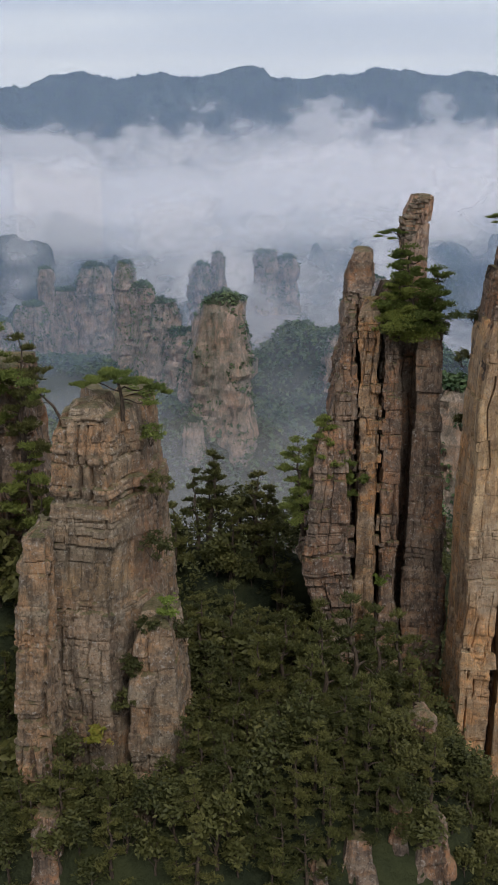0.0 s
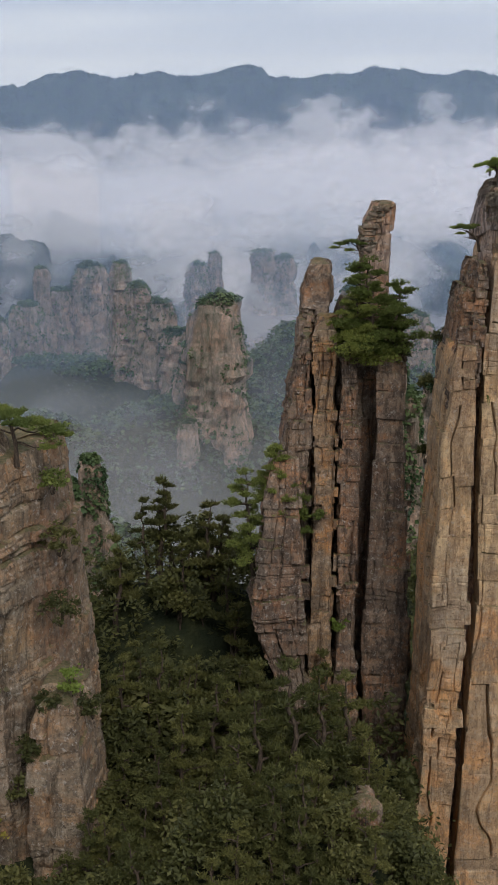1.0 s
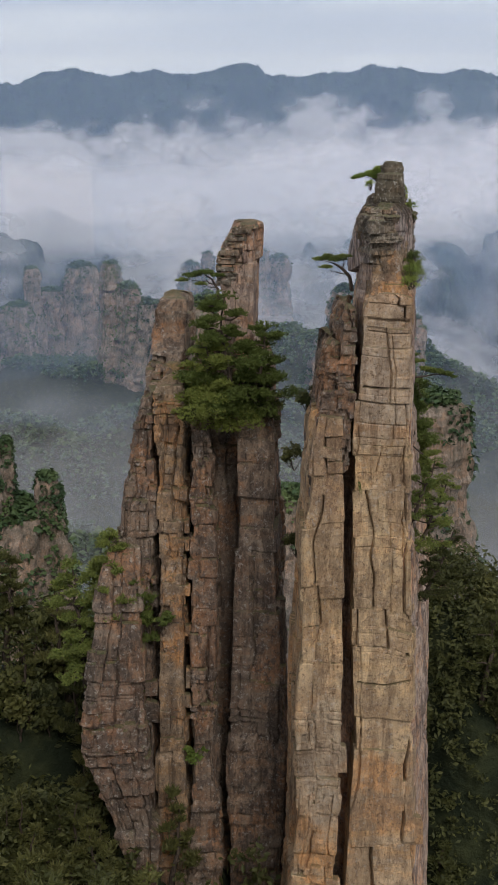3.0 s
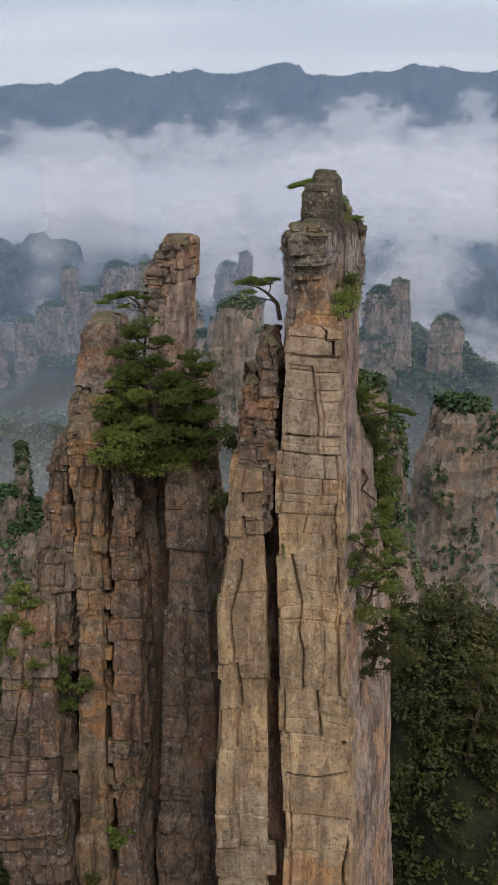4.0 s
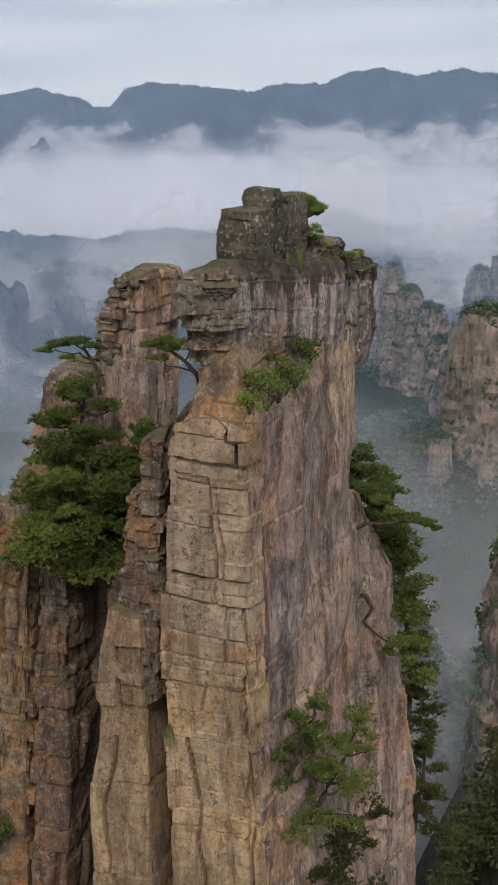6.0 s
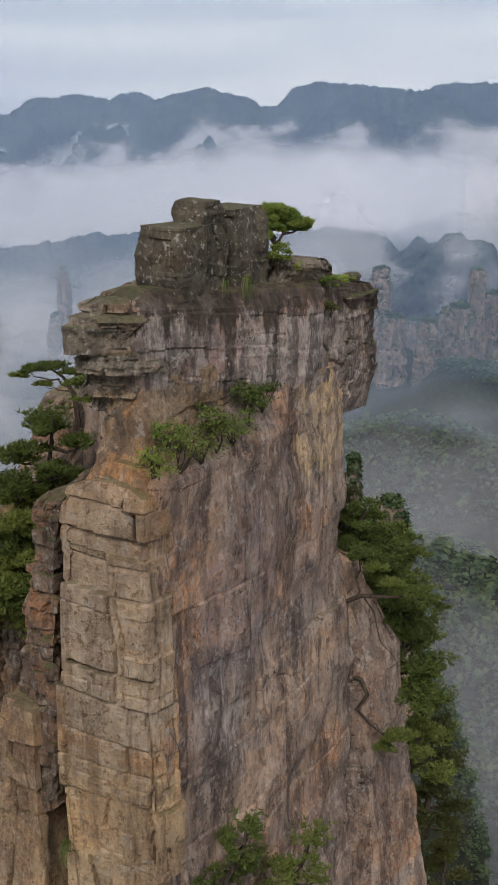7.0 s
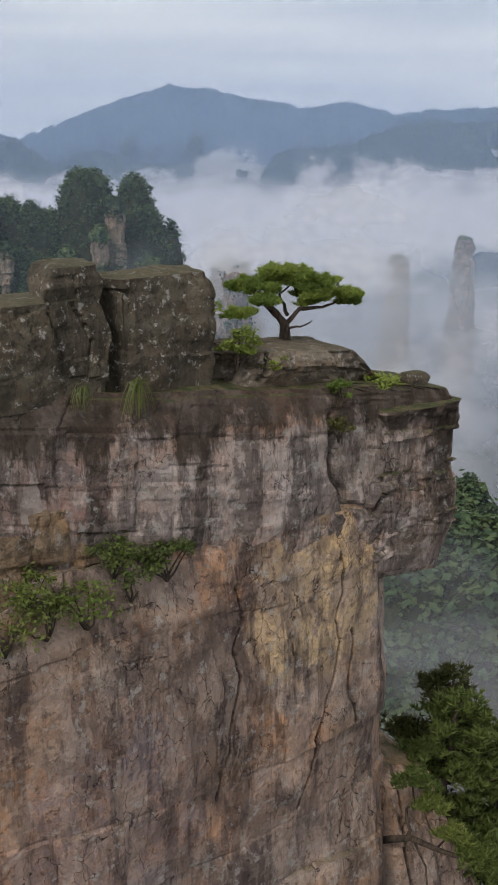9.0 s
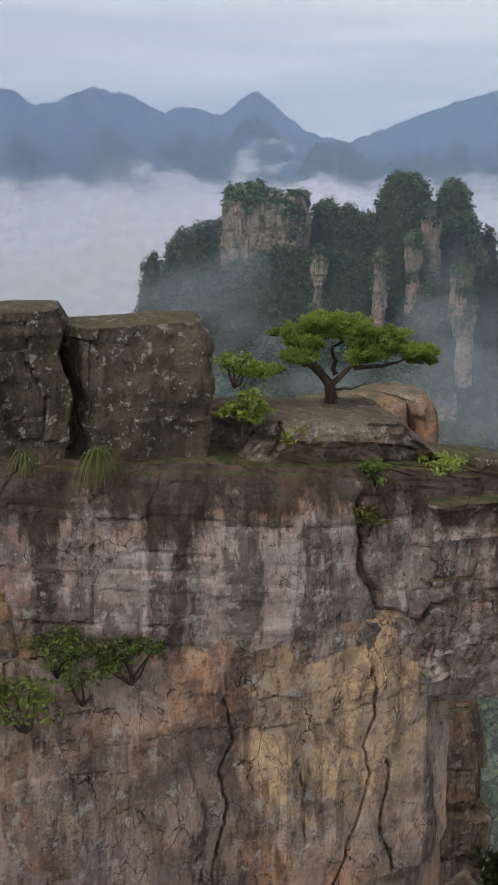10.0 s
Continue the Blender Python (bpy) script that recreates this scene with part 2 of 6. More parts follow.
def leaf_material(name, a, b, c, through_light=0.25, grain=1.1):
    """Leaves: colour varies from leaf to leaf and from tree to tree."""
    m, n, l = material(name)
    geo = n.new("ShaderNodeNewGeometry")
    info = n.new("ShaderNodeObjectInfo")
    patch = noise_of(n, l, geo.outputs["Position"], grain, 3)
    col = mixed(n, l, geo.outputs["Random Per Island"], a, b)
    col = mixed(n, l, step_of(n, l, patch, 0.4, 0.7), col, c)
    hsv = n.new("ShaderNodeHueSaturation")
    val = n.new("ShaderNodeMapRange")
    l.new(info.outputs["Random"], val.inputs["Value"])
    val.inputs["To Min"].default_value, val.inputs["To Max"].default_value = 0.65, 1.3
    hue = n.new("ShaderNodeMapRange")
    l.new(info.outputs["Random"], hue.inputs["Value"])
    hue.inputs["To Min"].default_value, hue.inputs["To Max"].default_value = 0.515, 0.485
    l.new(col, hsv.inputs["Color"]); l.new(val.outputs[0], hsv.inputs["Value"]); l.new(hue.outputs[0], hsv.inputs["Hue"])
    b1 = n.new("ShaderNodeBsdfPrincipled")
    l.new(hsv.outputs[0], b1.inputs["Base Color"])
    b1.inputs["Roughness"].default_value = 0.6
    b1.inputs["Specular IOR Level"].default_value = 0.3
    tr = n.new("ShaderNodeBsdfTranslucent")
    l.new(hsv.outputs[0], tr.inputs["Color"])
    mx = n.new("ShaderNodeMixShader"); mx.inputs[0].default_value = through_light
    l.new(b1.outputs[0], mx.inputs[1]); l.new(tr.outputs[0], mx.inputs[2])
    out = n.new("ShaderNodeOutputMaterial")
    l.new(mx.outputs[0], out.inputs[0])
    return m


def simple_material(name, a, b, scale, rough=0.9, stretch=None, bump_by=0.05):
    m, n, l = material(name)
    geo = n.new("ShaderNodeNewGeometry")
    f = noise_of(n, l, geo.outputs["Position"], scale, 6, 0.65, stretch)
    s = n.new("ShaderNodeBsdfPrincipled")
    l.new(mixed(n, l, step_of(n, l, f, 0.35, 0.65), a, b), s.inputs["Base Color"])
    s.inputs["Roughness"].default_value = rough
    s.inputs["Specular IOR Level"].default_value = 0.2
    bump = n.new("ShaderNodeBump"); bump.inputs["Distance"].default_value = bump_by
    l.new(f, bump.inputs["Height"]); l.new(bump.outputs[0], s.inputs["Normal"])
    out = n.new("ShaderNodeOutputMaterial")
    l.new(s.outputs[0], out.inputs[0])
    return m


def mist_material(name, top, slope, soft, dense, grain, swing, low=-2000.0, tint=(0.97, 0.925, 0.92), holes=0.0, fade=None, detail=5):
    """Drifting mist: dense below a billowing top height, thinning out above it; all by place alone."""
    m, n, l = material(name)
    geo = n.new("ShaderNodeNewGeometry")
    sep = n.new("ShaderNodeSeparateXYZ")
    l.new(geo.outputs["Position"], sep.inputs[0])
    bill = noise_of(n, l, geo.outputs["Position"], grain, detail, 0.52, (1, 1, 1.6))
    wide = noise_of(n, l, geo.outputs["Position"], grain * 0.22, 3, 0.5, (1, 1, 1.6))
    lift = math_of(n, l, "ADD", math_of(n, l, "MULTIPLY", math_of(n, l, "SUBTRACT", bill, 0.5), swing), math_of(n, l, "MULTIPLY", math_of(n, l, "SUBTRACT", wide, 0.5), swing * 1.3))
    h = math_of(n, l, "SUBTRACT", sep.outputs[2], math_of(n, l, "ADD", math_of(n, l, "MULTIPLY", sep.outputs[0], slope), lift))
    r = n.new("ShaderNodeMapRange"); r.interpolation_type = "SMOOTHERSTEP"
    l.new(h, r.inputs["Value"])
    for key, v in (("From Min", top), ("From Max", top - soft), ("To Min", 0.0), ("To Max", dense)):
        r.inputs[key].default_value = v
    a = r.outputs[0]
    if low > -1999:
        a = math_of(n, l, "MULTIPLY", a, step_of(n, l, h, low, low + soft))
    if holes > 0:
        gap = math_of(n, l, "MULTIPLY_ADD", step_of(n, l, math_of(n, l, "ADD", math_of(n, l, "MULTIPLY", bill, 0.55), math_of(n, l, "MULTIPLY", wide, 0.45)), 0.45, 0.56), holes)
        gap.node.inputs[2].default_value = 1 - holes
        a = math_of(n, l, "MULTIPLY", a, gap)
    if fade:
        a = math_of(n, l, "MULTIPLY", a, step_of(n, l, math_of(n, l, "MULTIPLY", sep.outputs[0], -1.0), -fade[0], -fade[1]))
    d = n.new("ShaderNodeBsdfDiffuse"); d.inputs[0].default_value = (*tint, 1)
    t = n.new("ShaderNodeBsdfTranslucent"); t.inputs[0].default_value = (*tint, 1)
    both = n.new("ShaderNodeMixShader"); l.new(d.outputs[0], both.inputs[1]); l.new(t.outputs[0], both.inputs[2])
    clear = n.new("ShaderNodeBsdfTransparent")
    mx = n.new("ShaderNodeMixShader")
    l.new(a, mx.inputs[0]); l.new(clear.outputs[0], mx.inputs[1]); l.new(both.outputs[0], mx.inputs[2])
    out = n.new("ShaderNodeOutputMaterial")
    l.new(mx.outputs[0], out.inputs[0])
    return m


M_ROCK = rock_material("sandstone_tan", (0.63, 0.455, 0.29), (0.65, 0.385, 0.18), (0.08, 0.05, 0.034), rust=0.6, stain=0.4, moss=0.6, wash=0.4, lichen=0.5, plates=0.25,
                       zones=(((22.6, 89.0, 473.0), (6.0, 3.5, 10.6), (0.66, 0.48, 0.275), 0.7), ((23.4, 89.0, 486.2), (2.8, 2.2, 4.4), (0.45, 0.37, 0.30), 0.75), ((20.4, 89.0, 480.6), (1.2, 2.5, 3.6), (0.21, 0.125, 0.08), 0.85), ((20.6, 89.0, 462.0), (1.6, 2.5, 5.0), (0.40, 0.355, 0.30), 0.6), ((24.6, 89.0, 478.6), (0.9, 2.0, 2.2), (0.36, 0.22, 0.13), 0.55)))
# the wall's zones include darker patches just below the cap
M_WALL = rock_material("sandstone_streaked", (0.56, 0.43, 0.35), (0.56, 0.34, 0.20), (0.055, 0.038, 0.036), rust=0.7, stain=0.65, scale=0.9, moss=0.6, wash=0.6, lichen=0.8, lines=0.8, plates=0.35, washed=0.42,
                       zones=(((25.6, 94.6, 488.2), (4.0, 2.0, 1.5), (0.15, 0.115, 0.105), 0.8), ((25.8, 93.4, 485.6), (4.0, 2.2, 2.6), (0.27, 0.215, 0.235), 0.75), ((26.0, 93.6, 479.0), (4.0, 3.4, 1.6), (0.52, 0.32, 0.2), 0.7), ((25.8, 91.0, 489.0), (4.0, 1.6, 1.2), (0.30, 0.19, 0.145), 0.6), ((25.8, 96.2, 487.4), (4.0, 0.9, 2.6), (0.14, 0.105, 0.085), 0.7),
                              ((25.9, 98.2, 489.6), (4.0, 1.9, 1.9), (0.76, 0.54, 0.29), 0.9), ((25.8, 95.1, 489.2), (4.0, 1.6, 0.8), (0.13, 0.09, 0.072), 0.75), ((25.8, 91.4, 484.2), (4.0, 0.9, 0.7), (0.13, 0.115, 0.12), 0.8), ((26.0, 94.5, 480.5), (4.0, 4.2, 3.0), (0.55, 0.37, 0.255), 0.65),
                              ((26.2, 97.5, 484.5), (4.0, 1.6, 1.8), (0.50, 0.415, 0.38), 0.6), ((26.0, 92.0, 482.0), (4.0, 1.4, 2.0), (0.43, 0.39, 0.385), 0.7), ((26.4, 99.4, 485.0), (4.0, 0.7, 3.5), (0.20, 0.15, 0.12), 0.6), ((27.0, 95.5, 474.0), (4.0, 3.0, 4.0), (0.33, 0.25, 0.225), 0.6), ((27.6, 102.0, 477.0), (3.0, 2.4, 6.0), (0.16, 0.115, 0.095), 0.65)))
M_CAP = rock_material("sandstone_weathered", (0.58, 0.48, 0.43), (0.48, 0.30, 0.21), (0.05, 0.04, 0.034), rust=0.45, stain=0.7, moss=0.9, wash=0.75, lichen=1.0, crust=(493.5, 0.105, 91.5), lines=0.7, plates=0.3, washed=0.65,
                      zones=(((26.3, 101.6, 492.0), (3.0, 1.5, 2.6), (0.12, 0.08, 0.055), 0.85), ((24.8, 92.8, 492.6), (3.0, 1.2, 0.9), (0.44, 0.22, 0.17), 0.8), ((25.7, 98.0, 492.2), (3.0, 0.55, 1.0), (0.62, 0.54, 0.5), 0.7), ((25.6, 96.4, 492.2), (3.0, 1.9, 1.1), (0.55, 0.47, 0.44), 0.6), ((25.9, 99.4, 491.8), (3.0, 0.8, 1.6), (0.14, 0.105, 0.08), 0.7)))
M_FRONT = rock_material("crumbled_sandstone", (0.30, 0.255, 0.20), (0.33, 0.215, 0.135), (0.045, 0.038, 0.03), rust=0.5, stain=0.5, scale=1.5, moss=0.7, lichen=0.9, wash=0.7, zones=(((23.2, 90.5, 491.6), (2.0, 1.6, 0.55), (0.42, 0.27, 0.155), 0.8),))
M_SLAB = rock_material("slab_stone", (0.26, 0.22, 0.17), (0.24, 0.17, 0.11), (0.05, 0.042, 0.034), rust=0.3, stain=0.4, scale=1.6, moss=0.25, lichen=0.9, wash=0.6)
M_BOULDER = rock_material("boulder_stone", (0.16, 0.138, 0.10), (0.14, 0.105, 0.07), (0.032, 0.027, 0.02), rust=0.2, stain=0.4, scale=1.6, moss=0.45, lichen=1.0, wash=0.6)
# second zone puts the cleft's shade between the columns into the colour
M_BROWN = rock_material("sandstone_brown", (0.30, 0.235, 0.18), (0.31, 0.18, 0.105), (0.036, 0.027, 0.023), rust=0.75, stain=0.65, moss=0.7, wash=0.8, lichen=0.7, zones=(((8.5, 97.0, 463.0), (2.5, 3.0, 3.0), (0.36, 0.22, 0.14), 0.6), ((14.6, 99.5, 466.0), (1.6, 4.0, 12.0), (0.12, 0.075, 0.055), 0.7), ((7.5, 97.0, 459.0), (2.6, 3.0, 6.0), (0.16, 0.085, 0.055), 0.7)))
# first zone: redder rock of the right flank, its darker shading painted in too
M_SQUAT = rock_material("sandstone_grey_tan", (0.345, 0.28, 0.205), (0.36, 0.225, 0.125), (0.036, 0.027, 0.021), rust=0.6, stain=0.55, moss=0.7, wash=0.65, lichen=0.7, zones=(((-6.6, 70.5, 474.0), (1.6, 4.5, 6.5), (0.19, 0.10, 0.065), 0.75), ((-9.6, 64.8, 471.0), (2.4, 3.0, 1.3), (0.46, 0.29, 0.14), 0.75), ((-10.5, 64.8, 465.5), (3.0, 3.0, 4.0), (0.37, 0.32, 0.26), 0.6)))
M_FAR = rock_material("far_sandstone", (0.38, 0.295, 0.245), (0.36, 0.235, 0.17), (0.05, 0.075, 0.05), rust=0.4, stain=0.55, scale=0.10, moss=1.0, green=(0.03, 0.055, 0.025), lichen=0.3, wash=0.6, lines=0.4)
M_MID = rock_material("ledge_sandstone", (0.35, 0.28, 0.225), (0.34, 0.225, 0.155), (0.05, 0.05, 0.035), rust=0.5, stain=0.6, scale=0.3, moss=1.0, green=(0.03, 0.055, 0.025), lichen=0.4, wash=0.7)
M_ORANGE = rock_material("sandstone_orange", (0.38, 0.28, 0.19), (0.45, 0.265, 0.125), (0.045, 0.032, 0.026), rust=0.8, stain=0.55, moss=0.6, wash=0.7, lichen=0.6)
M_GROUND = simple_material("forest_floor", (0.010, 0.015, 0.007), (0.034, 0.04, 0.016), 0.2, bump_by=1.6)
M_HILL = simple_material("wooded_mountain", (0.008, 0.02, 0.016), (0.055, 0.085, 0.05), 0.035, bump_by=60.0)
M_BARK = simple_material("pine_bark", (0.035, 0.027, 0.022), (0.1, 0.075, 0.055), 5.0, stretch=(2, 2, 0.5))
M_PINE = leaf_material("pine_needles", (0.075, 0.11, 0.026), (0.19, 0.225, 0.055), (0.12, 0.15, 0.038), 0.35)
M_BUSH = leaf_material("bushy_needles", (0.10, 0.14, 0.03), (0.22, 0.25, 0.06), (0.15, 0.18, 0.042), 0.42)
M_BRIGHT = leaf_material("fresh_leaves", (0.16, 0.235, 0.045), (0.29, 0.35, 0.08), (0.20, 0.26, 0.055), 0.45)
M_LEAF = leaf_material("forest_leaves", (0.043, 0.05, 0.016), (0.13, 0.13, 0.04), (0.07, 0.076, 0.022), 0.35)
M_SADDLE = leaf_material("saddle_needles", (0.054, 0.062, 0.019), (0.148, 0.148, 0.044), (0.085, 0.09, 0.026), 0.35)
M_LIME = leaf_material("young_leaves", (0.20, 0.26, 0.045), (0.28, 0.32, 0.07), (0.24, 0.28, 0.055), 0.35)
M_YELLOW = leaf_material("autumn_leaves", (0.30, 0.27, 0.045), (0.24, 0.27, 0.045), (0.33, 0.27, 0.06), 0.35)
M_WOODS = leaf_material("far_woods", (0.022, 0.05, 0.02), (0.05, 0.09, 0.032), (0.09, 0.125, 0.042), 0.15, 0.07)


# ---- rock ----
def rock_mesh(name, sections, res, seed, bed=1.1, joint=1.6, amp=0.16, groove=0.1, rough=0.3, dip=0.0, top_dip=0.0, y0=95.0, dome=0.25, vstep=None, soft_edge=0, fine=None, zfine=None, major=1.0, crumble=0.0, cracks=(), second=0.6):
    """A rock mass on horizontal sections (z, corners). Its faces are split by beds and upright joints into blocks that stand
    proud or back, with open grooves between them. dip: metres of fall of the beds per metre along y.
    cracks: open fissures, each (axis, way, width, depth, points): axis 0 or 1 is the plan axis along the face, way the sign of
    the other axis towards which the face looks."""
    zs = np.array([s[0] for s in sections], float)
    polys = np.array([s[1] for s in sections], float)
    mid = polys[len(polys) // 2]
    lens = np.linalg.norm(np.roll(mid, -1, 0) - mid, axis=1)
    cnt = np.maximum(2, np.round(lens / (res * np.array(fine if fine else [1.0] * len(lens)))).astype(int))
    idx = np.concatenate([np.full(c, i) for i, c in enumerate(cnt)])
    frac = np.concatenate([np.arange(c) / c for c in cnt])
    n = len(idx)
    rows = max(4, int((zs.max() - zs.min()) / (vstep or res)))
    if zfine:
        zz = np.concatenate([np.arange(zs.min(), zfine, 3.5 * res), np.linspace(zfine, zs.max(), max(4, int((zs.max() - zfine) / (vstep or res))))])
        rows = len(zz)
    else:
        zz = np.linspace(zs.min(), zs.max(), rows)
    order = np.argsort(zs)
    base = np.empty((rows, mid.shape[0], 2))
    for i in range(mid.shape[0]):
        for k in (0, 1):
            base[:, i, k] = np.interp(zz, zs[order], polys[order][:, i, k])
    nxt = np.roll(base, -1, 1)
    ring = base[:, idx] * (1 - frac)[None, :, None] + nxt[:, idx] * frac[None, :, None]
    for _ in range(1 + soft_edge):
        ring = 0.5 * ring + 0.25 * (np.roll(ring, 1, 1) + np.roll(ring, -1, 1))
    tang = np.roll(ring, -1, 1) - np.roll(ring, 1, 1)
    for _ in range(2):
        tang = tang + np.roll(tang, 1, 1) + np.roll(tang, -1, 1)
    norm = np.stack([tang[..., 1], -tang[..., 0]], -1)
    norm /= np.linalg.norm(norm, axis=-1, keepdims=True) + 1e-9
    u = (np.concatenate([[0], np.cumsum(lens)])[idx] + frac * lens[idx])[None, :] * np.ones((rows, 1))
    z = zz[:, None] * np.ones((1, n))
    x, y = ring[..., 0], ring[..., 1]
    s7 = seed * 13.7
    zw = z + 0.35 * bed * fbm(x * 0.35 / bed, y * 0.35 / bed, z * 0.2 / bed + s7, 2)
    uw = u + 0.3 * joint * fbm(x * 0.5 / joint + s7, y * 0.5 / joint, z * 0.35 / joint, 3)
    gw = max(res * 0.8, 0.035)

    def blocks(bed, joint, sd):
        """Offsets, grooves and tones of one generation of beds and joints."""
        r = np.random.RandomState(sd)
        edges = np.cumsum(bed * np.clip(r.lognormal(-0.15, 0.65, int((zs.max() - zs.min()) / bed * 1.9) + 10), 0.2, 3.2)) + zs.min() - 3 * bed
        edges = np.append(edges, zs.max() + 50)
        b = np.clip(np.searchsorted(edges, zw) - 1, 0, len(edges) - 2)
        db = np.minimum(zw - edges[b], edges[b + 1] - zw)
        shift = np.where(hash01(b // 2, sd) > 0.55, hash01(b // 2, sd, 5) * joint * 1.7, 0)
        jed = np.cumsum(joint * np.clip(r.lognormal(-0.15, 0.6, int(lens.sum() / joint * 2.0) + 14), 0.25, 3.0)) - 4 * joint
        jed = np.append(jed, lens.sum() + 60)
        j = np.clip(np.searchsorted(jed, uw + shift) - 1, 0, len(jed) - 2)
        dj = np.minimum(uw + shift - jed[j], jed[j + 1] - uw - shift)
        off = (hash01(b, j, sd) - 0.5) * 2 + 0.9 * (hash01(j, sd, 3) - 0.5) * 2 + 0.7 * (hash01(b, sd, 9) - 0.5) * 2
        cut = np.exp(-(db / gw) ** 2) * np.clip(hash01(b, j // 2, 21) * 2.4 - 1.1, 0, 1.2) + 1.2 * np.exp(-(dj / gw) ** 2) * np.clip(hash01(j, b // 3, 31) * 2.2 - 0.8, 0, 1.3)
        deep = (hash01(j, sd, 77) > 0.68) * np.clip(hash01(j, b // 5, 41) * 2.2 - 0.7, 0, 1) * np.exp(-(dj / (gw * 1.7)) ** 2)
        tn = 0.5 * hash01(b, j, sd + 2) + 0.3 * hash01(j, b // 4, sd + 4) + 0.2 * hash01(b, sd, 6)
        return off, cut, deep, tn, j
    off, cut, deep, tone, jj = blocks(bed, joint, seed)
    off2, cut2, deep2, tone2, _ = blocks(bed * 0.42, joint * 0.5, seed + 500)
    busy = np.clip(0.5 + 1.5 * fbm(x * 0.16 / bed + s7, y * 0.16 / bed, z * 0.13 / bed, 2), 0, 1)
    busy = busy * second
    d = amp * off + 0.7 * amp * off2 * busy - groove * cut - groove * 1.1 * cut2 * busy - 2.6 * groove * deep * major
    tone = np.clip(0.65 * tone + 0.35 * (tone2 * busy + tone * (1 - busy)), 0.02, 1)
    zrel = np.clip((z - (zs.max() - crumble * 2.5)) / max(crumble * 2.5, 0.01), 0, 1)
    sc = 1.0 / max(bed, 0.3)
    d = d + rough * (0.6 * fbm(x * 0.22 * sc + s7, y * 0.22 * sc, z * 0.22 * sc, 3) + 0.3 * fbm(x * 1.1 * sc, y * 1.1 * sc + s7, z * 1.1 * sc, 3))
    for axis, way, width, depth, pts in cracks:
        along = ring[..., axis] + 0.10 * vnoise(z * 1.7, seed, axis) + 0.05 * vnoise(z * 5.3, seed + 3, axis)
        facing = norm[..., 1 - axis] * way > 0.3
        for (a0, z0), (a1, z1) in zip(pts, pts[1:]):
            L2 = (a1 - a0) ** 2 + (z1 - z0) ** 2
            f = np.clip(((along - a0) * (a1 - a0) + (z - z0) * (z1 - z0)) / L2, 0, 1)
            away = np.hypot(along - a0 - f * (a1 - a0), z - z0 - f * (z1 - z0))
            d = np.where(facing, d - depth * np.exp(-(away / width) ** 2), d)
    d = d - 0.5 * crumble * zrel ** 2 * hash01(jj, seed, 61)
    ring = ring + norm * d[..., None]
    z = z - crumble * zrel ** 2 * hash01(jj // 2, seed, 62)
    z = z + dip * (y0 - ring[..., 1]) + (top_dip - dip) * (y0 - ring[..., 1]) * ((zz - zs.min()) / (zs.max() - zs.min()))[:, None]
    verts = [np.concatenate([ring, z[..., None]], -1).reshape(-1, 3)]
    q = np.arange(rows * n).reshape(rows, n)
    a, bb, c, dd = q[:-1], np.roll(q[:-1], -1, 1), np.roll(q[1:], -1, 1), q[1:]
    faces = [np.stack([a, bb, c, dd], -1).reshape(-1, 4)]
    last = q[-1]
    cen = ring[-1].mean(0)
    zc = z[-1]
    steps = max(4, int(min(np.ptp(ring[-1][:, 0]), np.ptp(ring[-1][:, 1])) / 2 / max(res, 0.1) / 1.5))
    steps = min(steps, 24)
    nb = rows * n
    for k in range(1, steps + 1):
        f = 1 - k / steps * 0.995
        rr = cen + (ring[-1] - cen) * f
        hz = zc * f + zc.mean() * (1 - f) if top_dip == 0 else zs.max() + top_dip * (y0 - rr[:, 1])
        hz = hz + dome * (1 - f * f) * 0.6 + dome * 0.8 * fbm(rr[:, 0] * 0.6 * sc + s7, rr[:, 1] * 0.6 * sc, 0, 3) * min(1, 2.5 * k / steps)
        verts.append(np.column_stack([rr, hz]))
        cur = np.arange(nb, nb + n)
        nb += n
        faces.append(np.stack([last, np.roll(last, -1), np.roll(cur, -1), cur], -1))
        last = cur
    # closes the underside
    rr = cen + (ring[0] - ring[0].mean(0)) * 0.02 + (ring[0].mean(0) - cen)
    verts.append(np.column_stack([rr, z[0]]))
    cur = np.arange(nb, nb + n)
    faces.append(np.stack([np.roll(q[0], -1), q[0], cur, np.roll(cur, -1)], -1))
    verts = np.concatenate(verts)
    me = mesh_of(name, verts, np.concatenate(faces))
    attr = me.attributes.new("tone", "FLOAT", "POINT")
    full = np.full(len(verts), 0.5, np.float32)
    full[:tone.size] = tone.ravel()
    attr.data.foreach_set("value", full)
    return me


def box4(x0, x1, y0, y1):
    return [(x0, y0), (x1, y0), (x1, y1), (x0, y1)]


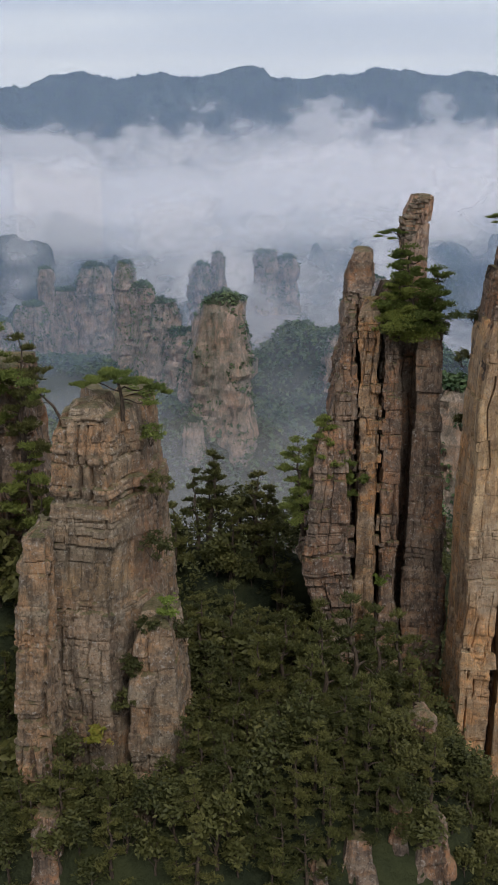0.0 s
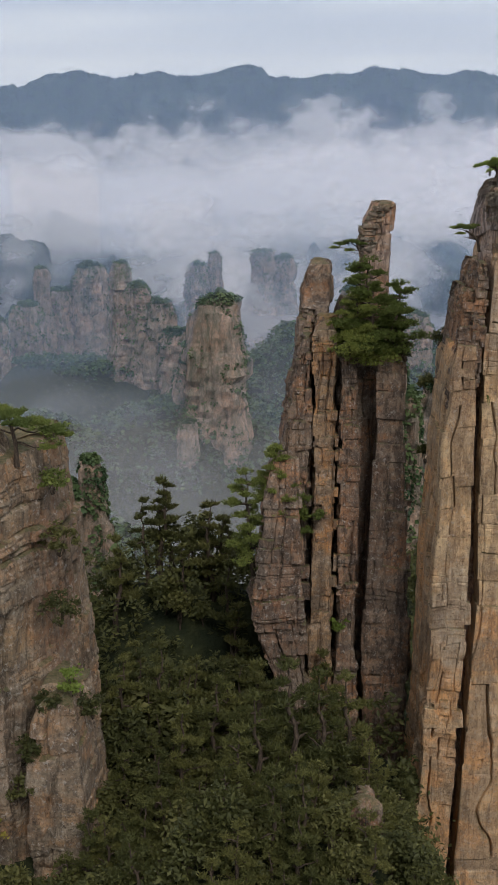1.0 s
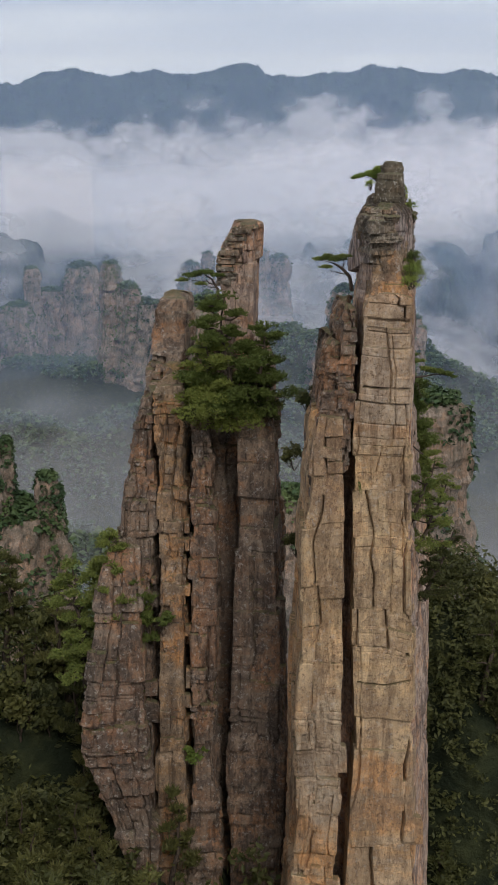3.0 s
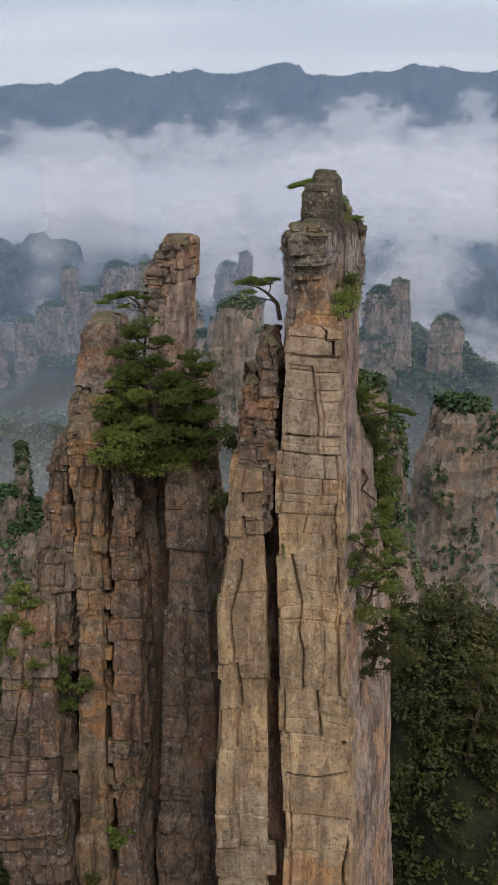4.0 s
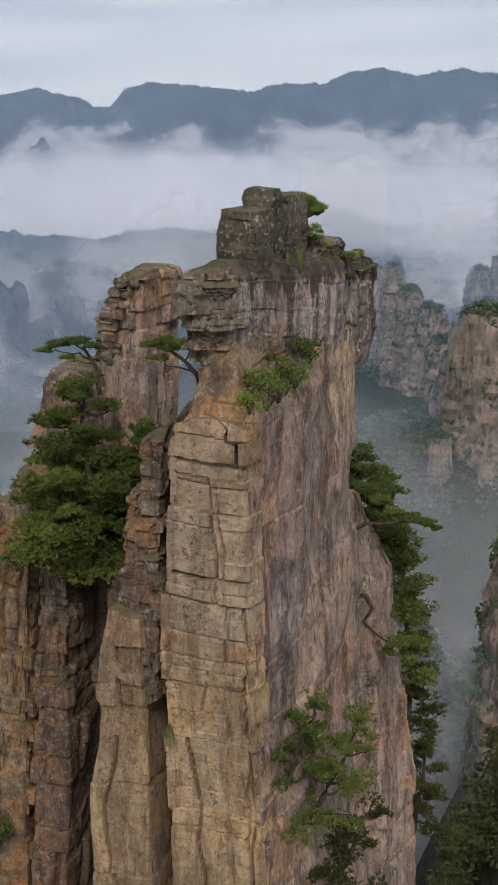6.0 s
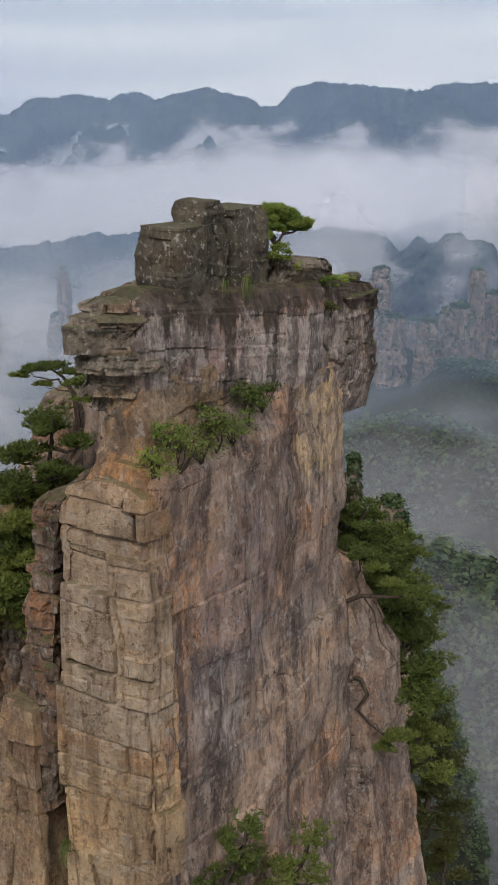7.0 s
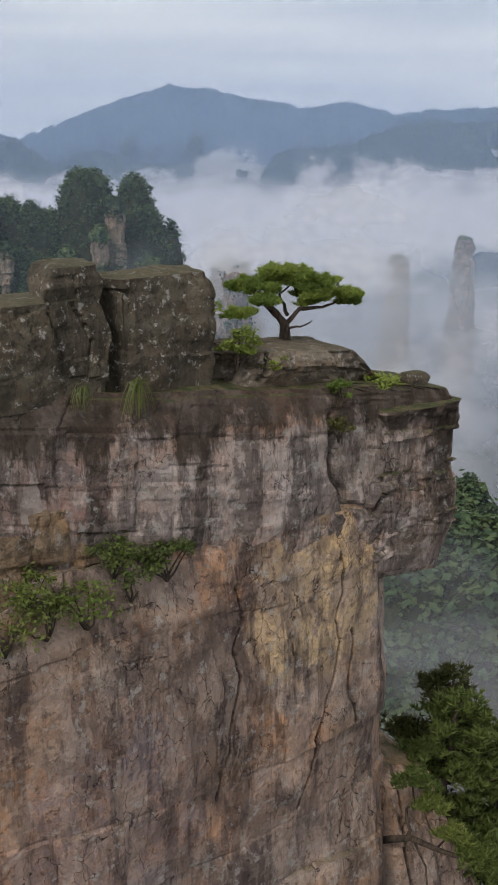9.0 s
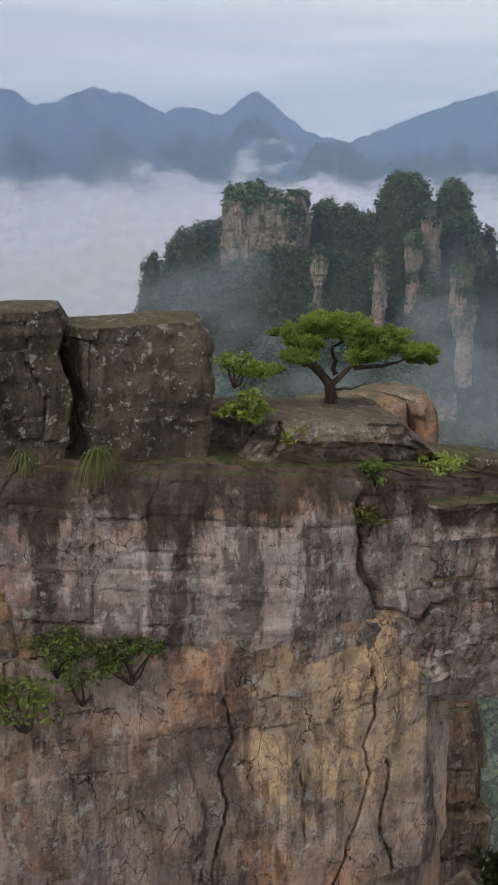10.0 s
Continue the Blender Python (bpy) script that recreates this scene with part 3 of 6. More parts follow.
# ---- foliage ----
def tubes(paths, sides=7):
    """One mesh array of tapered round limbs: paths of (point, radius)."""
    V, F, nb = [], [], 0
    for path in paths:
        pts = np.array([p for p, _ in path], float)
        rad = np.array([q for _, q in path], float)
        t = np.gradient(pts, axis=0)
        t /= np.linalg.norm(t, axis=1, keepdims=True) + 1e-9
        side = np.cross(t, np.where(np.abs(t[:, 2:]) > 0.9, [[1.0, 0, 0]], [[0, 0, 1.0]]))
        side /= np.linalg.norm(side, axis=1, keepdims=True) + 1e-9
        oth = np.cross(t, side)
        ang = np.arange(sides) / sides * 2 * np.pi
        ringv = pts[:, None] + rad[:, None, None] * (np.cos(ang)[None, :, None] * side[:, None] + np.sin(ang)[None, :, None] * oth[:, None])
        V.append(ringv.reshape(-1, 3))
        q = np.arange(len(pts) * sides).reshape(-1, sides) + nb
        F.append(np.stack([q[:-1], np.roll(q[:-1], -1, 1), np.roll(q[1:], -1, 1), q[1:]], -1).reshape(-1, 4))
        nb += len(pts) * sides
    return np.concatenate(V), np.concatenate(F)


def crooked(start, end, r0, r1, rs, bend=0.12, n=8):
    """A bent limb from start to end."""
    start, end = np.array(start, float), np.array(end, float)
    f = np.linspace(0, 1, n)[:, None]
    L = np.linalg.norm(end - start)
    wob = np.cumsum(rs.normal(0, 1, (n, 3)), 0)
    wob = (wob - f * wob[-1] - (1 - f) * wob[0]) * bend * L / n ** 0.5
    pts = start * (1 - f) + end * f + wob
    return [(p, r0 + (r1 - r0) * t) for p, t in zip(pts, f[:, 0])]


def needle_fans(cen, size, rs, per=6, up=0.5, width=0.16):
    """Tufts of narrow blades that fan out of each centre."""
    cen = np.asarray(cen, float)
    N = len(cen) * per
    c = np.repeat(cen, per, 0)
    d = rs.normal(0, 1, (N, 3)); d[:, 2] = np.abs(d[:, 2]) * 0.7 + up * 0.6
    d /= np.linalg.norm(d, axis=1, keepdims=True)
    s = np.cross(d, rs.normal(0, 1, (N, 3))); s /= np.linalg.norm(s, axis=1, keepdims=True) + 1e-9
    L = size * rs.uniform(0.6, 1.3, (N, 1))
    a = c - s * L * width; b = c + s * L * width; t = c + d * L
    V = np.stack([a, b, t], 1).reshape(-1, 3)
    return V, np.arange(N * 3).reshape(-1, 3)


def leaf_quads(cen, size, rs, flat=0.5):
    """Single leaves or sprays: folded diamonds."""
    cen = np.asarray(cen, float)
    N = len(cen)
    nrm = rs.normal(0, 1, (N, 3)); nrm[:, 2] = np.abs(nrm[:, 2]) + flat
    nrm /= np.linalg.norm(nrm, axis=1, keepdims=True)
    s = np.cross(nrm, rs.normal(0, 1, (N, 3))); s /= np.linalg.norm(s, axis=1, keepdims=True) + 1e-9
    t = np.cross(nrm, s)
    L = size * rs.uniform(0.55, 1.35, (N, 1))
    V = np.stack([cen - t * L, cen + s * L * 0.5 + nrm * L * 0.12, cen + t * L, cen - s * L * 0.5 + nrm * L * 0.12], 1).reshape(-1, 3)
    return V, np.arange(N * 4).reshape(-1, 4)


def in_pad(rs, n, c, r, flat=0.3):
    """Places in a flat, lumpy pad of foliage."""
    a = rs.uniform(0, 2 * np.pi, n); k = np.sqrt(rs.uniform(0, 1, n))
    lump = 0.75 + 0.3 * np.sin(a * 3 + rs.uniform(0, 6)) + 0.15 * np.sin(a * 7 + rs.uniform(0, 6))
    x, y = np.cos(a) * k * r * lump, np.sin(a) * k * r * lump
    z = (rs.uniform(-0.5, 1, n) * (1 - 0.7 * k)) * r * flat
    return np.column_stack([x, y, z]) + np.asarray(c)


def in_ball(rs, n, c, r, squash=0.8):
    v = rs.normal(0, 1, (n, 3)); v /= np.linalg.norm(v, axis=1, keepdims=True)
    v *= rs.uniform(0.15, 1.0, (n, 1)) ** 0.5 * (1 + 0.35 * rs.normal(0, 1, (n, 1)).clip(-1, 2))
    v[:, 2] *= squash
    return v * r + np.asarray(c)


def pine_parts(seed, height, spread, tiers, bare=0.45, tuft=0.22, density=1.0, lean=(0, 0), flat=0.28, per=6, wide=1.0):
    """Trunk and crown of a mountain pine with flat tiers of needles."""
    rs = np.random.RandomState(seed)
    top = np.array([lean[0], lean[1], height])
    trunk = crooked((0, 0, -0.4), top, height * 0.03 + 0.03, 0.03, rs, 0.05, 12)
    paths, pads = [trunk], []
    for k in range(tiers):
        f = bare + (1 - bare) * (k + 0.5) / tiers
        at = np.array(trunk[min(11, int(f * 11))][0])
        reach = spread * (1 - 0.6 * (f - bare) / (1 - bare)) * rs.uniform(0.6, 1.1)
        a = k * 2.4 + rs.uniform(-0.6, 0.6)
        end = at + np.array([math.cos(a) * reach, math.sin(a) * reach, rs.uniform(-0.05, 0.3) * reach])
        paths.append(crooked(at, end, height * 0.011 + 0.012, 0.012, rs, 0.15, 6))
        for f2 in (0.55, 0.95):
            c = at * (1 - f2) + end * f2 + rs.normal(0, 0.1, 3) * reach
            r = reach * rs.uniform(0.35, 0.55) * wide
            pads.append(in_pad(rs, int(density * 70 * (r / tuft) ** 1.3 / 4) + 8, c, r, flat))
    pads.append(in_pad(rs, int(density * 60), top, spread * 0.35, 0.5))
    return tubes(paths, 6), needle_fans(np.concatenate(pads), tuft, rs, per)


def broad_parts(seed, height, spread, leaves, size=0.3, clumps=9):
    """Trunk and crown of a broadleaved tree made of uneven leaf clumps."""
    rs = np.random.RandomState(seed)
    trunk = crooked((0, 0, -0.4), (rs.normal(0, 0.2), rs.normal(0, 0.2), height * 0.75), height * 0.025 + 0.03, 0.04, rs, 0.06, 8)
    paths, pts = [trunk], []
    for k in range(clumps):
        f = rs.uniform(0.4, 1.0)
        a = rs.uniform(0, 2 * np.pi)
        c = np.array([math.cos(a), math.sin(a), 0]) * spread * rs.uniform(0.25, 0.75) * (1.2 - 0.7 * f) + np.array([0, 0, height * (0.35 + 0.6 * f)])
        paths.append(crooked(trunk[int(f * 6)][0], c, 0.05, 0.015, rs, 0.1, 5))
        pts.append(in_ball(rs, leaves // clumps, c, spread * rs.uniform(0.3, 0.5), 0.75))
    return tubes(paths, 5), leaf_quads(np.concatenate(pts), size, rs)


def tree(name, parts_of, leaf, label, category="tree", group="", at=(0, 0, 0)):
    ob = thing(name, label, category, group, at=at)
    (tv, tf), (cv, cf) = parts_of
    part("trunk", mesh_of("trunk", tv, tf, True), M_BARK, ob)
    part("crown", mesh_of("crown", cv, cf), leaf, ob)
    return ob


# ---- the ground ----
def bump_at(x, y, cx, cy, rx, ry, turn=0.0, power=2.0):
    c, s = math.cos(turn), math.sin(turn)
    u, v = ((x - cx) * c + (y - cy) * s) / rx, (-(x - cx) * s + (y - cy) * c) / ry
    return np.exp(-np.abs(u * u + v * v) ** (power / 2))


def ground_height(x, y):
    """Valley floor, the wooded saddle that bears the near pillars, and the spur towards the far spire."""
    x, y = np.asarray(x, float), np.asarray(y, float)
    r = np.hypot(x - 20, y - 95)
    low = 60 - 130 * np.clip((r - 1250) / 700, 0, 1) + 50 * fbm(x / 500, y / 500, 0.3, 4) + np.clip((330 - r) * 0.6, 0, 200)
    z = low
    for cx, cy, rx, ry, top, turn, power in (
            (-2, 72, 28, 12, 458, 0.05, 8), (-20, 80, 16, 16, 466, 0, 6), (-3, 113, 28, 13, 453, 0.1, 6), (4, 92, 28, 26, 446, 0, 6),
            (22, 97, 26, 26, 436, 0, 4), (0, 62, 30, 11, 457, 0, 8), (38, 190, 26, 110, 408, -0.05, 4), (30, 130, 40, 40, 414, 0, 4), (38, 132, 17, 22, 449, 0, 4),
            (-60, 385, 60, 40, 345, 0, 3), (45, 470, 60, 40, 262, 0, 3), (-25, 200, 40, 60, 380, 0, 3),
            (-60, 1230, 200, 130, 175, 0, 3), (-250, 1180, 200, 120, 165, 0, 3), (140, 1500, 260, 200, 215, 0, 2), (-240, 1720, 260, 160, 110, 0, 3), (130, 1310, 130, 110, 210, 0, 2), (-480, 2050, 300, 200, 60, 0, 2), (-250, 500, 150, 110, 300, 0.3, 3), (-420, 640, 140, 120, 250, 0, 3), (-130, 700, 160, 120, 215, 0, 3)):
        z = np.maximum(z, low + (top - low) * bump_at(x, y, cx, cy, rx, ry, turn, power))
    near = np.exp(-(r / 160) ** 2)
    return z + (1 - near) * 16 * fbm(x / 60, y / 60, 1.7, 4) + near * 3.0 * fbm(x / 9, y / 9, 4.1, 4)


def ground_sheet():
    k, n = 7.0, 281
    s = np.sinh(k * np.linspace(-1, 1, n)) / np.sinh(k) * 4900
    X, Y = np.meshgrid(8 + s, 85 + s)
    Z = ground_height(X, Y)
    q = np.arange(n * n).reshape(n, n)
    F = np.stack([q[:-1, :-1], q[:-1, 1:], q[1:, 1:], q[1:, :-1]], -1).reshape(-1, 4)
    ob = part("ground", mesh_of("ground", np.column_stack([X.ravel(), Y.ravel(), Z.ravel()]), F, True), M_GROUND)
    return tagged(ob, "dark wooded valley ground between sandstone pillars", "ground", kind="structure")


ground_sheet()

# ---- the tall spire that the camera rounds ----
PILLAR = thing("rock_spire", "tall tan sandstone spire with overhanging dark cap", "rock spire", "near rock spires", at=(23, 95, 430))


def piece_of(owner, name, me, mat, label=""):
    ob = part(name, me, mat, owner, label)
    ob.matrix_parent_inverse = Matrix.Translation(owner.location).inverted()
    return ob


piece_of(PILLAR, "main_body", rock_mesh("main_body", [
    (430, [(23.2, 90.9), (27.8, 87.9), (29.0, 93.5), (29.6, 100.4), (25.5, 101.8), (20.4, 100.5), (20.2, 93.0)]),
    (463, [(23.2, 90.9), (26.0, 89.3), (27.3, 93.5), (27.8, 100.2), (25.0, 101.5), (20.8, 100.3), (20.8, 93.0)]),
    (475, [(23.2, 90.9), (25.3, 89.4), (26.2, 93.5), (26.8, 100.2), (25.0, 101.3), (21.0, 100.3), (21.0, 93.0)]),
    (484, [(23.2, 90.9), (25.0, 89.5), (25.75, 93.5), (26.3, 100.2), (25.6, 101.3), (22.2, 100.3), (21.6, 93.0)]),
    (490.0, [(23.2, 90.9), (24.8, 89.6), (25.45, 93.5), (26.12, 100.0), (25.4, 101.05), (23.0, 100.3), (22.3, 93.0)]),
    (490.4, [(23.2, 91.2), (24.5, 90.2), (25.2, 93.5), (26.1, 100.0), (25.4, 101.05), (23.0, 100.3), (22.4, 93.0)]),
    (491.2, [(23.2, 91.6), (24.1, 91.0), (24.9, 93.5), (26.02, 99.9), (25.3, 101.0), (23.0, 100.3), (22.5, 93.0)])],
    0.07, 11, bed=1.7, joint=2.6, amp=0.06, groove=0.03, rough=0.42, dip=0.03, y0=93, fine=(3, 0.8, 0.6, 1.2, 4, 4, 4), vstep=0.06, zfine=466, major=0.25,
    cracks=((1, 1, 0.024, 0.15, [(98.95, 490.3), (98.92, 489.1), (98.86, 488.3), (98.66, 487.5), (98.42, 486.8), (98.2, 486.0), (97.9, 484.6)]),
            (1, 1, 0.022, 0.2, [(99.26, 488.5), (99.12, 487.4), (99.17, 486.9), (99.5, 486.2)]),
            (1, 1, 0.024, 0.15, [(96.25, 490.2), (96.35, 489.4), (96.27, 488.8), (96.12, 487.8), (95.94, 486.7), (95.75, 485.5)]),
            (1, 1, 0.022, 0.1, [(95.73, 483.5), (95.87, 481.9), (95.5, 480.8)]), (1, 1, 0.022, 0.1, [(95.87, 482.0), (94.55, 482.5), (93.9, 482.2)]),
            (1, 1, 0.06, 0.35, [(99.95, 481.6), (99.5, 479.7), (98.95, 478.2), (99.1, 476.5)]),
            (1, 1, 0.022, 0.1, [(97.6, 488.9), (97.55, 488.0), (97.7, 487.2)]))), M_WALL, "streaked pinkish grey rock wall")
piece_of(PILLAR, "front_column", rock_mesh("front_column", [
    (430, [(21.6, 87.4), (26.8, 87.4), (27.5, 89.9), (22, 91.2)]),
    (463, [(22.6, 88.8), (25.95, 88.9), (26.3, 90.0), (22.6, 91)]),
    (473, [(22.25, 89.0), (25.4, 89.1), (25.65, 90.0), (22.25, 91)]),
    (481, [(22.0, 89.1), (24.9, 89.1), (25.2, 90.0), (22.05, 91)]),
    (490.0, [(22.35, 89.2), (24.7, 89.2), (24.95, 90.0), (22.4, 91)])],
    0.055, 12, second=0.35, bed=2.5, joint=1.9, amp=0.12, groove=0.24, rough=0.16, fine=(1, 1, 5, 1.5), zfine=460, crumble=0.5,
    cracks=((0, -1, 0.04, 0.25, [(24.9, 482.6), (24.7, 481.0), (24.9, 479.3)]), (0, -1, 0.04, 0.3, [(22.4, 485.0), (23.4, 484.9), (24.9, 484.9)]),
            (0, -1, 0.04, 0.2, [(24.8, 478.4), (24.9, 475.0)]),
            (0, -1, 0.04, 0.3, [(22.6, 467.2), (24.2, 467.0), (25.6, 467.3)]))), M_ROCK, "tan block-jointed front face")
piece_of(PILLAR, "side_column", rock_mesh("left_column", [
    (430, [(18.4, 88.4), (20.9, 87.8), (21.2, 95), (18.2, 96)]),
    (450, [(18.8, 88.8), (21.5, 88.4), (21.6, 95), (18.6, 96)]),
    (466, [(19.2, 89.1), (21.75, 88.6), (21.75, 95), (19.0, 96)]),
    (476, [(19.4, 89.1), (21.45, 88.7), (21.65, 95), (19.3, 96)]),
    (483.4, [(19.8, 89.2), (21.3, 88.9), (21.6, 95), (19.7, 96)])],
    0.065, 13, second=0.5, bed=1.9, joint=1.5, amp=0.14, groove=0.24, rough=0.22, fine=(1, 2.5, 6, 2), zfine=460, crumble=1.0), M_ROCK)
piece_of(PILLAR, "side_column", rock_mesh("left_shoulder", [
    (480, [(20.7, 89.2), (21.7, 89.1), (21.9, 95), (20.6, 96)]),
    (489.5, [(21.15, 89.5), (22.1, 89.4), (22.2, 94.5), (21.1, 95)])],
    0.085, 14, bed=0.6, joint=0.7, amp=0.11, groove=0.09, rough=0.2, fine=(1, 2, 5, 1.5), crumble=0.9), M_BROWN)
piece_of(PILLAR, "side_column", rock_mesh("left_step", [
    (478, [(19.6, 89.8), (20.8, 89.4), (21.2, 95), (19.4, 96)]),
    (487.4, [(20.3, 90.2), (21.2, 89.8), (21.4, 94.5), (20.2, 95)])],
    0.085, 15, bed=0.5, joint=0.7, amp=0.11, groove=0.08, rough=0.22, fine=(1, 2, 5, 1.5), crumble=1.2), M_BROWN)
piece_of(PILLAR, "buttress", rock_mesh("back_block", [
    (430, [(25.5, 99.5), (29.6, 100.2), (31.0, 104.5), (24, 106)]),
    (470, [(25.4, 99.8), (28.0, 100.6), (28.9, 103.8), (24, 105)]),
    (480, [(25.4, 100.3), (27.0, 101.0), (27.6, 103.4), (24, 104.2)]),
    (483.6, [(24.8, 100.6), (25.8, 101.2), (26.2, 102.4), (24, 103)])],
    0.12, 16, bed=2.2, joint=1.6, amp=0.07, groove=0.08, rough=0.3, fine=(1, 1, 3, 3), zfine=466), M_WALL)
piece_of(PILLAR, "neck", rock_mesh("neck", [
    (489.6, [(22.6, 89.9), (24.65, 89.5), (25.2, 92.6), (25.3, 95.4), (22.9, 95.4)]),
    (490.9, [(22.95, 90.7), (24.2, 90.2), (24.95, 92.6), (25.25, 95.4), (22.9, 95.4)]),
    (492.4, [(22.7, 90.8), (24.0, 90.6), (24.95, 92.6), (25.2, 95.4), (22.7, 95.4)])],
    0.07, 17, bed=0.6, joint=1.4, amp=0.09, groove=0.09, rough=0.24, dip=0.1, y0=91, fine=(1, 1, 1, 4, 5)), M_ORANGE, "recessed orange rock band")
piece_of(PILLAR, "cap", rock_mesh("cap", [
    (491.4, [(22.35, 93.5), (22.95, 91.2), (23.95, 90.9), (25.2, 94.4), (25.95, 98.6), (26.3, 101.7), (24.4, 102.0), (22.3, 99.0)]),
    (492.2, [(22.2, 93.2), (22.75, 90.6), (24.0, 90.6), (25.35, 94.4), (26.05, 98.5), (26.45, 101.95), (24.4, 102.4), (22.3, 99.0)]),
    (493.3, [(22.2, 93.3), (22.6, 90.2), (24.05, 90.4), (25.38, 94.5), (26.05, 98.5), (26.45, 101.95), (24.4, 102.4), (22.4, 99.0)]),
    (494.1, [(22.4, 93.4), (22.7, 90.4), (24.1, 90.6), (25.35, 94.5), (26.0, 98.5), (26.45, 101.95), (24.4, 102.4), (22.6, 99.0)]),
    (494.6, [(22.75, 93.6), (23.0, 91.1), (23.9, 91.1), (25.05, 94.7), (25.85, 98.5), (26.35, 101.8), (24.4, 102.2), (22.9, 99.0)])],
    0.055, 18, bed=0.9, joint=2.2, amp=0.035, groove=0.03, rough=0.26, dip=0.205, top_dip=0.105, y0=91.5, dome=0.1, fine=(1, 1, 1, 1, 1, 2, 6, 4), major=0.3, crumble=0.1,
    cracks=((1, 1, 0.06, 0.3, [(98.7, 494.2), (98.8, 493.2), (99.3, 492.4), (99.5, 491.4), (99.4, 490.4)]), (1, 1, 0.05, 0.2, [(94.9, 491.9), (95.6, 491.5), (96.4, 491.6)]), (1, 1, 0.05, 0.2, [(99.3, 492.6), (99.9, 492.5), (100.1, 493.1)]))), M_CAP, "dark stained overhanging cap slab")

# crumbling beds at the cap's narrow front end: level, thickness, and how far each stands out
for k, (z0, h, out, west) in enumerate(((491.5, 0.6, -0.6, 22.75), (491.95, 0.75, -0.22, 22.3), (492.6, 0.62, -0.1, 22.12), (493.1, 0.95, 0.0, 22.05), (493.9, 0.5, -0.25, 22.3))):
    low = [(west, 93.0), (west + 0.25, 90.6 - out), (22.5, 89.75 - out), (23.3, 89.85 - out), (24.0 + 0.3 * out, 90.15 - out), (24.35, 91.6), (24.3, 93.2)]
    piece_of(PILLAR, "rock_bed", rock_mesh("rock_bed", [(z0, low), (z0 + h - 0.03, [(x + 0.03, y + 0.05) for x, y in low])], 0.055, 170 + k, bed=0.4, joint=0.8, amp=0.08, groove=0.07, rough=0.4, dome=0.08, crumble=0.2, dip=0.05, top_dip=0.05, y0=91), M_FRONT)

# thin stepped beds at the cap's free end
for k, (z0, z1, x1, y1) in enumerate(((489.95, 490.45, 26.45, 102.0), (490.45, 490.85, 26.6, 102.2), (490.85, 491.5, 26.54, 102.12), (491.5, 491.95, 26.62, 102.22), (491.95, 492.6, 26.56, 102.14), (492.6, 493.3, 26.58, 102.18))):
    piece_of(PILLAR, "rock_bed", rock_mesh("rock_bed", [(z0, [(24.2, 100.9), (x1 - 0.25, 99.9), (x1, y1 - 0.2), (24.2, y1)]), (z1 - 0.02, [(24.2, 100.9), (x1 - 0.25, 99.9), (x1, y1 - 0.2), (24.2, y1)])], 0.05, 190 + k, bed=0.3, joint=0.9, amp=0.05, groove=0.05, rough=0.22, dome=0.03, crumble=0.04), M_CAP)

# boulders lying on the cap
for name, sec, seed, label in (
        ("boulder", [(494.2, [(23.05, 92.4), (24.3, 92.0), (24.75, 94.15), (23.4, 94.5)]), (495.3, [(22.95, 92.2), (24.4, 91.9), (24.85, 94.35), (23.3, 94.6)]), (496.05, [(23.1, 92.4), (24.3, 92.1), (24.75, 94.1), (23.45, 94.4)])], 21, "grey lichened boulder with split corners on the cap"),
        ("boulder", [(495.9, [(23.55, 93.3), (24.55, 93.0), (24.7, 94.15), (23.6, 94.5)]), (496.3, [(23.48, 93.3), (24.6, 92.95), (24.75, 94.2), (23.6, 94.55)]), (496.62, [(23.65, 93.45), (24.5, 93.2), (24.6, 94.1), (23.7, 94.35)])], 22, "smaller mossy boulder perched on another boulder"),
        ("boulder", [(494.0, [(23.5, 94.2), (24.8, 94.45), (24.95, 96.4), (23.6, 96.8)]), (495.4, [(23.5, 94.2), (24.85, 94.4), (25.0, 96.45), (23.7, 96.8)]), (496.32, [(23.6, 94.25), (24.7, 94.5), (24.85, 96.35), (23.8, 96.7)])], 23, "square dark boulder with a mossy top"),
        ("rock_slab", [(493.2, [(23.3, 96.9), (25.1, 96.9), (25.75, 101.0), (23.3, 101.3)]), (493.9, [(23.3, 96.9), (25.1, 96.9), (25.7, 100.8), (23.3, 101.2)]), (494.35, [(23.3, 96.9), (25.35, 97.3), (25.8, 100.0), (23.4, 100.6)]), (494.62, [(23.5, 97.1), (25.3, 97.4), (25.7, 99.8), (23.6, 100.3)])], 24, "low layered rock slab beneath a pine")):
    slab = name == "rock_slab"
    ob = part(name, rock_mesh(name, sec, 0.05, seed, bed=0.28 if slab else 0.8, joint=0.9 if slab else 1.6, second=0.6 if slab else 0.3, amp=0.06 if slab else 0.03, groove=0.08 if slab else 0.02, rough=0.24 if slab else 0.36, dome=0.1 if not slab else 0.05, soft_edge=1, top_dip=0.1 if slab else 0.0, dip=0.1 if slab else 0.0, y0=98.2), M_SLAB if slab else M_BOULDER)
    tagged(ob, label, "boulder", "boulders on the cap")

